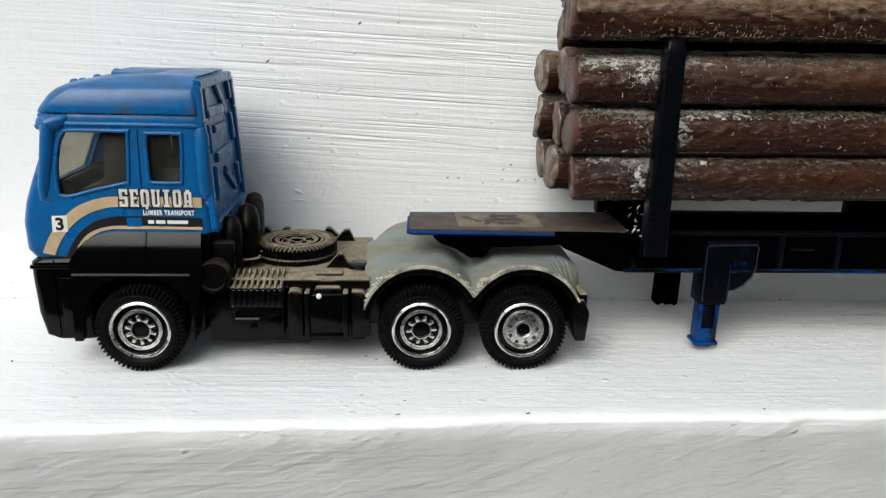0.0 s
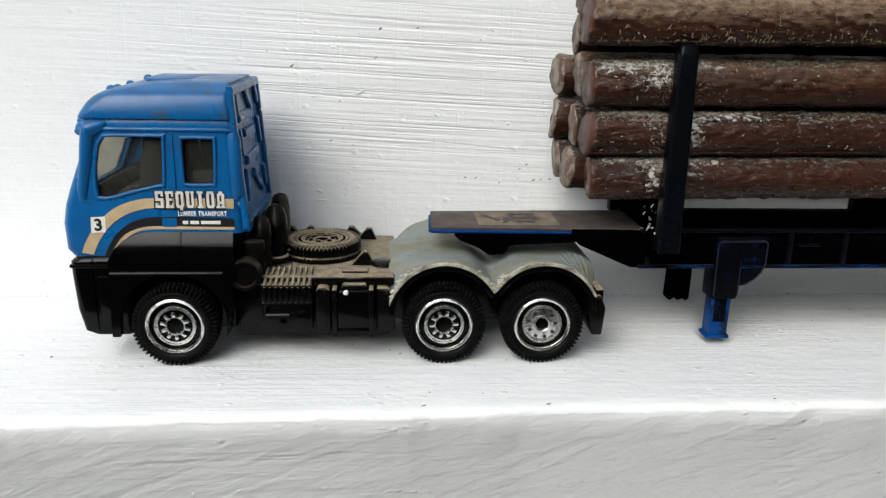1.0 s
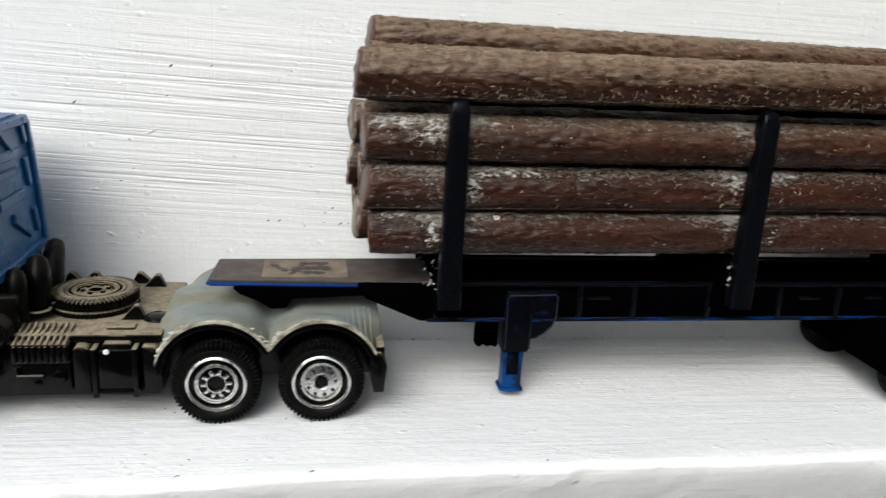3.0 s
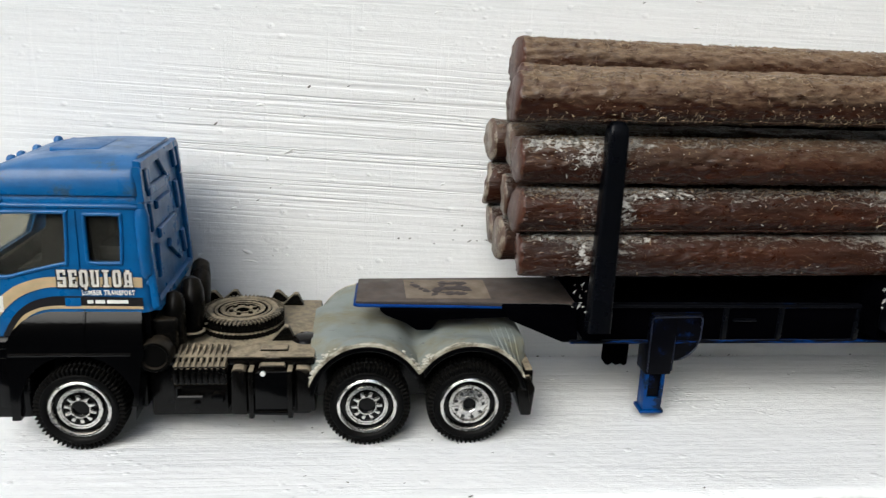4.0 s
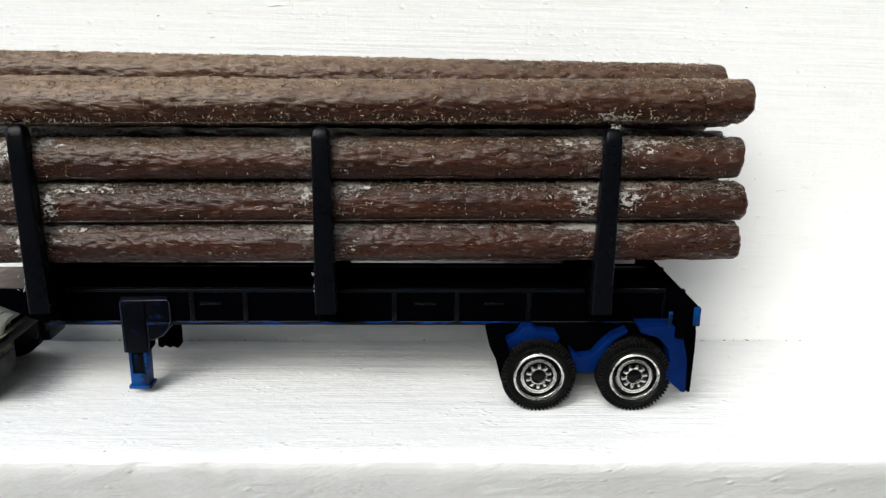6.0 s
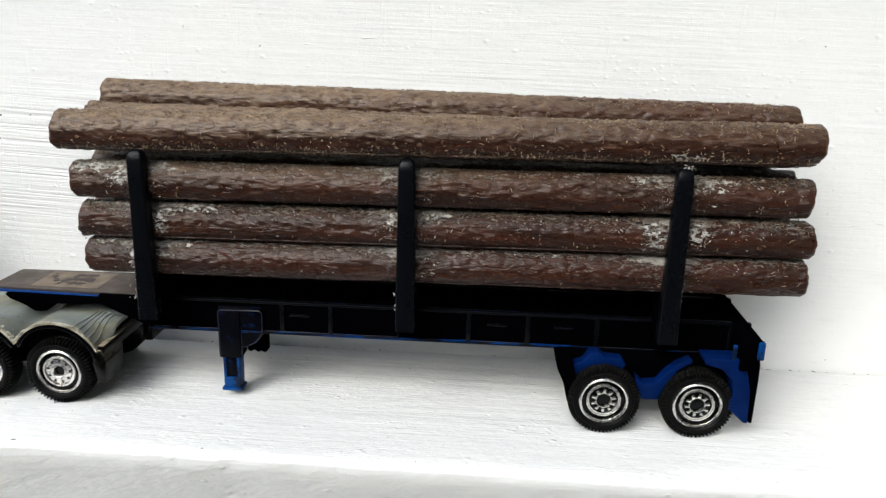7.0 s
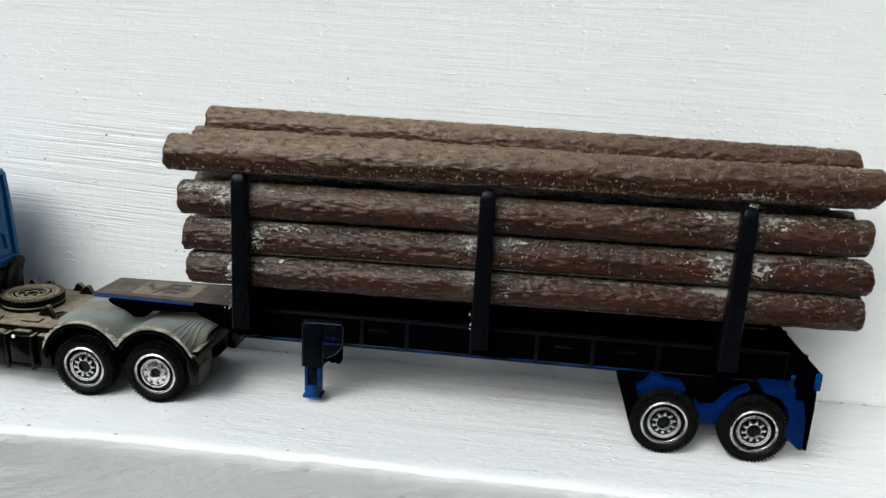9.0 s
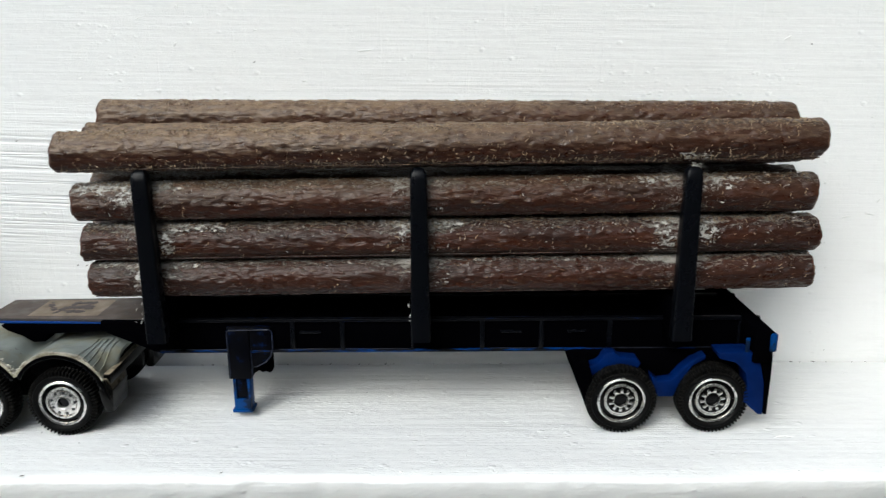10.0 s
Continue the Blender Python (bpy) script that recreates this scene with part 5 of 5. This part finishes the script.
part("gusset", prism(HOUSING[3:] + [(0.6, 9.4), (0.6, 19.0)], y0 + 0.35, y0 + 3.6, bev=0.3), BLACK_LEG, leg)
rim = [(0.5, 9.2), (0.35, 18.3), (0.8, 18.75), (8.5, 18.75), (8.95, 18.3), (8.95, 14.9), (8.4, 13.3), (7.3, 12.0), (5.8, 11.2), (4.75, 11.0), (4.7, 15.5), (4.75, 11.0), (4.65, 9.2)]
part("housing_rim", add_tube(bmesh.new(), [(x, y0 + 0.3 if x > 4.6 else y0 - 0.02, z) for x, z in rim], 0.13, 6), RIM_WORN, leg, "grey-blue worn rim of the leg housing")
part("worn_edge", box(0.4, 8.8, y0 - 0.05, y0 + 2.5, 18.95, 19.35, bev=0.15), WORN_BLUE, leg)
inner = cut(prism([(0.6, 1.9), (0.6, 9), (4.0, 9), (3.9, 1.9)], y0 + 0.6, y0 + 3.4, bev=0.2), [box(1.15, 3.4, y0, y0 + 1.0, 4.2, 9.5, bev=0)])
inner_leg = part("inner_leg", inner, BLUE_PLASTIC, leg, "blue plastic inner leg")
part("recess", box(1.2, 3.35, y0 + 0.95, y0 + 1.3, 4.25, 8.6, bev=0.05), BLACK_LEG, inner_leg, "black grimy recess")
part("foot", box(0.2, 4.3, y0 + 0.3, y0 + 3.7, 1.35, 2.0, bev=0.2), BLUE_PLASTIC, leg)
part("landing_leg", prism([(0.0, 14.5), (-0.4, 2.0), (0.4, 1.5), (1.2, 2.1), (1.9, 1.5), (2.8, 1.9), (3.5, 1.4), (4.1, 1.9), (4.3, 14.5)], YC + 11.2, YC + 13.6, bev=0.25), BLACK_BED, trailer, "black leg with a ragged broken foot")

# bogie, mudguards and tail
part("bogie", prism([(66, 14.5), (101, 14.5), (100, 9), (86, 8), (82, 6.8), (78, 8), (68.5, 8.5)], YC - 9.0, YC + 9.0, bev=0.4), BLACK_BED, trailer)
part("front_guard", prism([(65.4, 14.4), (68.5, 14.4), (69.4, 11.0), (69.8, 6.0), (68.2, 5.4), (67.2, 9.5), (66.0, 12)], YC - 12.6, YC + 12.6, bev=0.3), BLACK_BED, trailer)
for s in (-1, 1):
    y0, y1 = (YC - 11.4, YC - 8.6) if s < 0 else (YC + 8.6, YC + 11.4)
    part("wheel_guard", prism([(67.4, 11.6), (68.4, 12.6), (70.6, 13.4), (72.0, 15.3), (73.6, 15.4), (74.6, 14.5), (77.8, 14.3), (78.6, 13.2), (78.0, 12.2), (75, 13.2), (72, 12.6), (69.4, 10.6)], y0, y1, bev=0.2), BLUE_DARK, trailer, "grimy blue plastic wheel guard")
    part("wheel_guard", prism([(80.6, 11.0), (82.0, 9.6), (84.6, 9.9), (86.2, 12.0), (88.2, 13.8), (90.6, 14.8), (90.6, 14.1), (88.2, 12.6), (86.0, 8.8), (85.0, 6.4), (82.2, 6.4), (81.0, 8.6)], y0, y1, bev=0.2), BLUE_DARK, trailer, "grimy blue plastic wheel guard")
    y0, y1 = (YC - 13.6, YC - 9.2) if s < 0 else (YC + 9.2, YC + 13.6)
    flap = part("mud_flap", prism([(92.0, 16.2), (99.4, 16.3), (101.0, 10.0), (101.3, 3.7), (100.5, 3.7), (97.0, 6.8), (98.0, 9.6), (97.4, 12.2), (95.4, 14.2), (92.4, 15.0)], y0, y1, bev=0.2), BLUE_DARK, trailer, "grimy blue plastic mud flap")
    part("flap_edge", prism([(99.5, 16.3), (102.0, 15.8), (102.1, 12.0), (102.0, 3.8), (101.4, 3.8), (101.12, 10.0)], y0 - 0.1, y1 + 0.1, bev=0.15), BLACK_BED, flap)
    for x in (74.8, 91.9):
        add_wheel(trailer, x, YC + s * 13.8, s, turn=x + 0.3)
for x in (74.8, 91.9):
    part("axle", add_lathe(bmesh.new(), [(0.9, -12), (0.9, 12)], (x, YC, R_WHEEL), "y", 16, caps=True), BLACK, trailer)
tail = part("tail_board", prism([(98.2, 14.4), (101.6, 14.4), (101.8, 20.2), (101.0, 21.1), (98.2, 21.1)], YC - 14.4, YC + 14.4, bev=0.25), BLACK_BED, trailer)
for s in (-1, 1):
    yy = YC + s * 14.2
    part("tail_lamp", box(100.9, 102.1, yy - 0.7, yy + 0.7, 16.8, 20.3, bev=0.3), BLUE_PLASTIC, tail, "blue tail lamp block")
part("worn_edge", box(97.0, 97.7, YC - 13.5, YC - 13.0, 15.6, 19.0, bev=0.15), BLUE_PLASTIC, tail)

# ---- logs ----


def bark_relief(x, c, s, r, seed):
    """Moulded bark: long overlapping plates with sunken joints, fading out in smooth stretches."""
    wx = 0.5 * noise.noise((x * 0.3, 2.0 * c, 2.0 * s + seed))
    near, _ = noise.voronoi((x * 0.38 + wx + seed * 3.1, r * c * 1.1 + wx, r * s * 1.1))
    plate = min(1.0, (near[1] - near[0]) / 0.42)
    where = min(max(0.85 + 1.0 * noise.noise((x * 0.05, c + seed, s)), 0.3), 1.0)
    dent = noise.noise((x * 0.5, 4.5 * c + seed, 4.5 * s))
    return where * (0.37 * plate ** 0.7 - 0.28) + 0.10 * dent + 0.16 * noise.noise((x * 0.16, 2.2 * c + seed, 2.2 * s))


def add_log(y, z_left, z_right, r, x0=-24.0, x1=108.5, seed=0, label="", fine=False):
    """A moulded plastic log with a square-cut, slightly broken end."""
    rnd = random.Random(seed)
    n, seg = (330, 66) if fine else (110, 32)
    b = bmesh.new()
    bend_y, bend_z = rnd.uniform(-0.35, 0.35), rnd.uniform(-0.3, 0.3)
    stations = [(0.0, 0.92), (0.0012, 0.965), (0.003, 0.99)] + [(0.005 + 0.99 * i / n, 1.0) for i in range(n + 1)] + [(0.997, 0.99), (0.9988, 0.965), (1.0, 0.92)]
    lean = [rnd.uniform(-0.11, 0.11) for _ in range(4)]
    rows = []
    for t, k in stations:
        x = x0 + (x1 - x0) * t
        cy = y + bend_y * math.sin(math.pi * t) + 0.12 * noise.noise((x * 0.08, seed, 1))
        cz = z_left + (z_right - z_left) * t + bend_z * math.sin(math.pi * t) + 0.12 * noise.noise((x * 0.08, seed, 4))
        ring = []
        for i in range(seg):
            a = 2 * math.pi * i / seg
            c, s = math.cos(a), math.sin(a)
            rr = (r + bark_relief(x, c, s, r, seed)) * k
            # the moulds left the cross-section a little flattened in eight facets
            rr *= 1.0 + 0.012 * math.cos(8 * a + seed)
            slant = (lean[0] * c + lean[1] * s) * r if t < 0.02 else (lean[2] * c + lean[3] * s) * r if t > 0.98 else 0.0
            ragged = 0.3 * noise.noise((c * 2.5, s * 2.5, seed + round(t))) if t < 0.02 or t > 0.98 else 0.0
            ring.append(b.verts.new((x + slant + ragged, cy + rr * c, cz + rr * s)))
        rows.append(ring)
    for p, q in zip(rows, rows[1:]):
        for i in range(seg):
            j = (i + 1) % seg
            b.faces.new((p[i], p[j], q[j], q[i]))
    cap_rows = {v for row in rows[:3] + rows[-3:] for v in row}
    b.faces.new(rows[0]), b.faces.new(rows[-1])
    for face in b.faces:
        face.material_index = 1 if all(v in cap_rows for v in face.verts) else 0
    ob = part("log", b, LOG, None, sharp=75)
    ob.data.materials.append(LOG_END_LIT if fine else LOG_END_PALE)
    return tagged(ob, label or "brown moulded plastic log with dusty bark on the trailer", "log", "logs stacked on the trailer")


LOGS = [
    # y, z at the cab end, z at the tail end, radius, x start, x end
    (-27.8, 29.5, 30.6, 3.45, -22.7, 108.9), (-19.2, 29.6, 30.2, 3.6, -24.4, 107.5), (-10.0, 29.6, 30.0, 3.6, -24.4, 107.0),
    (-28.3, 36.6, 37.9, 3.42, -23.6, 108.8), (-19.9, 36.8, 37.4, 3.6, -24.0, 107.5), (-9.8, 36.8, 37.3, 3.7, -25.2, 107.0),
    (-28.6, 44.2, 45.3, 3.5, -24.0, 107.6), (-20.2, 45.0, 45.4, 3.6, -23.6, 107.0), (-10.0, 44.2, 44.4, 3.6, -25.0, 107.0),
    (-30.6, 53.4, 54.9, 3.6, -25.3, 106.8), (-23.6, 54.0, 53.4, 3.6, -23.4, 107.5), (-12.0, 51.2, 51.2, 3.6, -22.5, 107.0),
    (-17.2, 57.8, 56.6, 3.6, -22.8, 107.5),
]
for i, (y, za, zb, rad, xa, xb) in enumerate(LOGS):
    extra = {9: "brown plastic log lying loose above the stakes", 12: "brown plastic log on top of the pile"}.get(i, "")
    log = add_log(y, za, zb, rad, xa, xb, seed=i * 7 + 1, label=extra, fine=i in (0, 3, 6, 9, 10, 12))
    if i in (0, 3, 6, 9):
        # the mould seam along the lower side
        seam = []
        for k in range(45):
            x = xa + 0.6 + (xb - xa - 1.2) * k / 44
            h = -rad * (0.80 + 0.03 * noise.noise((x * 0.1, i, 2)))
            seam.append((x, y - math.sqrt(rad ** 2 - h ** 2) - 0.02, za + (zb - za) * (x - xa) / (xb - xa) + h))
        part("mould_seam", add_tube(bmesh.new(), seam, [0.10 + 0.09 * noise.noise((k * 0.4, i, 7)) for k in range(45)], 6), LOG, log)
    if i == 6:
        # a branch knot: two uneven rings pressed into the bark
        for kx, up, size in ((13.2, 0.7, 1.35), (13.2, 0.7, 0.6), (65.5, 2.0, 1.5)):
            ring = []
            for a in [2 * math.pi * k / 20 for k in range(20)]:
                h = up + size * math.sin(a) * 0.85
                ring.append((kx + size * 1.3 * math.cos(a), y - math.sqrt(max(rad ** 2 - h ** 2, 0.05)), za + (zb - za) * (kx - xa) / (xb - xa) + h))
            part("knot", add_tube(bmesh.new(), ring, [0.2 + 0.1 * noise.noise((k * 0.7, size, kx)) for k in range(20)], 6, True), LOG, log)


def log_point(row, t, a):
    """A point on a log's bark, a radians above its front."""
    y, za, zb, rad, xa, xb = LOGS[row]
    return Vector((xa + (xb - xa) * t, y - rad * math.cos(a), za + (zb - za) * t + rad * math.sin(a)))


def bark_shreds(mat, count, rows, crest, spread, loose, by_stakes, length, label, seed):
    """Thin curled fibres torn from the bark, caught along crests and joints."""
    rnd = random.Random(seed)
    b = bmesh.new()
    for _ in range(count):
        row = rnd.choice(rows)
        y, za, zb, rad, xa, xb = LOGS[row]
        t = rnd.uniform(0.01, 0.99)
        if row < 9 and rnd.random() < by_stakes:
            t = (rnd.choice(STAKES) + rnd.gauss(0, 3.4) - xa) / (xb - xa)
        a = radians(rnd.gauss(crest, spread)) if row < 9 or rnd.random() < 0.6 else radians(rnd.gauss(-50, 10))
        if rnd.random() < loose:
            a = radians(rnd.uniform(-55, 80))
        t = min(max(t, 0.004), 0.996)
        p = log_point(row, t, a)
        if row < 9 and min(abs(p.x - s) for s in STAKES) < 1.9:
            continue
        size = length * (0.35 + 1.3 * rnd.random() ** 2)
        turn = rnd.uniform(0, math.pi) if a > -0.5 else rnd.gauss(math.pi / 2, 0.35)
        pts, tt, aa = [], t, a
        for k in range(4):
            out = 1.0 + (0.012 + 0.05 * rnd.random() if k in (1, 2) else -0.01)
            q = log_point(row, tt, aa)
            mid = Vector((q.x, y, q.z - rad * math.sin(aa)))
            pts.append(mid + (q - mid) * out)
            tt += size / 3 * math.cos(turn) / (xb - xa)
            aa += size / 3 * math.sin(turn) / rad
            turn += rnd.uniform(-0.7, 0.7)
        w = 0.04 + 0.075 * rnd.random() ** 2
        add_tube(b, pts, [w * 0.5, w, w * 0.9, w * 0.4], 4)
    return tagged(part("bark_shreds", b, mat, sharp=60), label, "bark shreds", kind="stuff")


bark_shreds(SHRED, 7000, (0, 3, 3, 6, 6, 9, 9, 9, 10, 12, 12), 70, 16, 0.22, 0.25, 0.6, "tan torn shreds of plastic bark along the logs", 33)
bark_shreds(GLUE, 2200, (0, 3, 3, 6, 6, 6), 62, 20, 0.16, 0.6, 0.65, "whitish dried fibres on the logs round the stakes", 51)


def crust(b, rnd, row, x0, x1, a0, a1, fill):
    """A ragged flake of dried glue lying on a log, between two stations and two angles in degrees."""
    y, za, zb, rad, xa, xb = LOGS[row]
    nx, na = max(6, int((x1 - x0) / 0.17)), max(6, int(rad * radians(a1 - a0) / 0.17))
    off = Vector((rnd.uniform(0, 50), rnd.uniform(0, 50), 0))
    t = bmesh.new()
    grid = []
    for i in range(nx + 1):
        line = []
        for j in range(na + 1):
            a = radians(a0 + (a1 - a0) * j / na) + rnd.uniform(-0.012, 0.012)
            x = x0 + (x1 - x0) * i / nx + rnd.uniform(-0.05, 0.05)
            p = log_point(row, (x - xa) / (xb - xa), a)
            mid = Vector((p.x, y, p.z - rad * math.sin(a)))
            lift = 1.0 + (0.03 + 0.14 * noise.noise(Vector((i * 0.3, j * 0.3, 3)) + off)) / rad
            line.append(t.verts.new(mid + (p - mid) * lift))
        grid.append(line)
    for i in range(nx):
        for j in range(na):
            u, v = 2 * (i + 0.5) / nx - 1, 2 * (j + 0.5) / na - 1
            density = fill - 0.5 * max(abs(u), abs(v)) ** 3 + 0.8 * noise.noise(Vector((i * 0.14, j * 0.3, 0)) + off) + 0.5 * noise.noise(Vector((i * 0.33, j * 0.6, 7)) + off)
            if density + rnd.gauss(0, 0.22) > 0.0:
                t.faces.new((grid[i][j], grid[i + 1][j], grid[i + 1][j + 1], grid[i][j + 1]))
    bmesh.ops.delete(t, geom=[v for v in t.verts if not v.link_faces], context="VERTS")
    if not t.faces:
        t.free()
        return
    for _ in range(2):
        bmesh.ops.smooth_vert(t, verts=[v for v in t.verts if v.is_boundary], factor=0.5, use_axis_x=True, use_axis_y=True, use_axis_z=True)
    r = bmesh.ops.extrude_face_region(t, geom=t.faces[:])
    for v in [g for g in r["geom"] if isinstance(g, bmesh.types.BMVert)]:
        c = Vector((0, y - v.co.y, za + (zb - za) * (v.co.x - xa) / (xb - xa) - v.co.z))
        v.co += c.normalized() * 0.22
    merge(b, t)


CRUSTS = [
    # log, from x, to x, from angle, to angle, how closed
    (6, -23.6, -12.4, 25, 85, 0.3), (6, -17.5, -12.2, -10, 40, 0.2), (6, -8.6, -3.0, 30, 75, 0.18), (6, 28.0, 36.0, 35, 85, 0.15), (6, 33.6, 36.0, -10, 50, 0.28),
    (6, 40.0, 82.5, 55, 88, 0.12), (6, 76.0, 83.0, 40, 80, 0.18), (6, 87.0, 94.5, 20, 80, 0.28), (6, 0.0, 28.0, 68, 88, -0.05),
    (3, -23.0, -12.2, 60, 88, 0.2), (3, -8.5, 3.0, 40, 85, 0.2), (3, -8.6, -6.0, -30, 50, 0.15), (3, 33.8, 36.0, 0, 70, 0.1), (3, 39.6, 46.0, 35, 85, 0.12), (3, 79.0, 83.2, -45, 70, 0.12), (3, 87.0, 91.0, -20, 75, 0.1),
    (0, -21.0, -12.2, 45, 85, 0.2), (0, -14.5, -12.2, -30, 40, 0.2), (0, -8.6, 0.0, 45, 85, 0.22), (0, 39.6, 43.6, -25, 50, 0.1), (0, 76.5, 83.2, 20, 80, 0.1), (0, 87.0, 89.5, 10, 70, 0.1),
    (9, 82.0, 88.0, -60, -20, 0.1),
]


def glue_residue():
    """Whitish dried flakes round the stakes, on the faces of the logs, and crumbled bits at the stakes' feet."""
    rnd = random.Random(21)
    b = bmesh.new()
    for row, x0, x1, a0, a1, fill in CRUSTS:
        crust(b, rnd, row, x0, x1, a0, a1, fill)
    # drips at the feet of two stakes and a crust on the rear stake's tip
    for cx, cy, cz, wide, tall, n in ((-13.0, -31.6, 23.8, 1.3, 2.4, 14), (35.5, -31.9, 24.2, 0.7, 2.2, 10), (85.4, -32.9, 50.85, 1.3, 0.35, 16)):
        for _ in range(n):
            u, v = rnd.gauss(0, 0.5), rnd.uniform(-1, 1)
            p = Vector((cx + wide * u - 0.35 * wide * v, cy + rnd.uniform(-0.1, 0.15), cz + tall * v))
            q = p + Vector((rnd.uniform(-0.5, 0.5), rnd.uniform(-0.1, 0.1), rnd.uniform(-0.9, 0.5)))
            w = 0.05 + 0.16 * rnd.random() ** 2
            add_tube(b, [p, (p + q) / 2 + Vector((rnd.uniform(-0.2, 0.2), 0, 0)), q], [w * 0.5, w, w * 0.3], 5)
    return tagged(part("glue_residue", b, GLUE, sharp=50), "whitish dried glue flakes on the logs round the stakes", "glue residue", kind="stuff")


glue_residue()
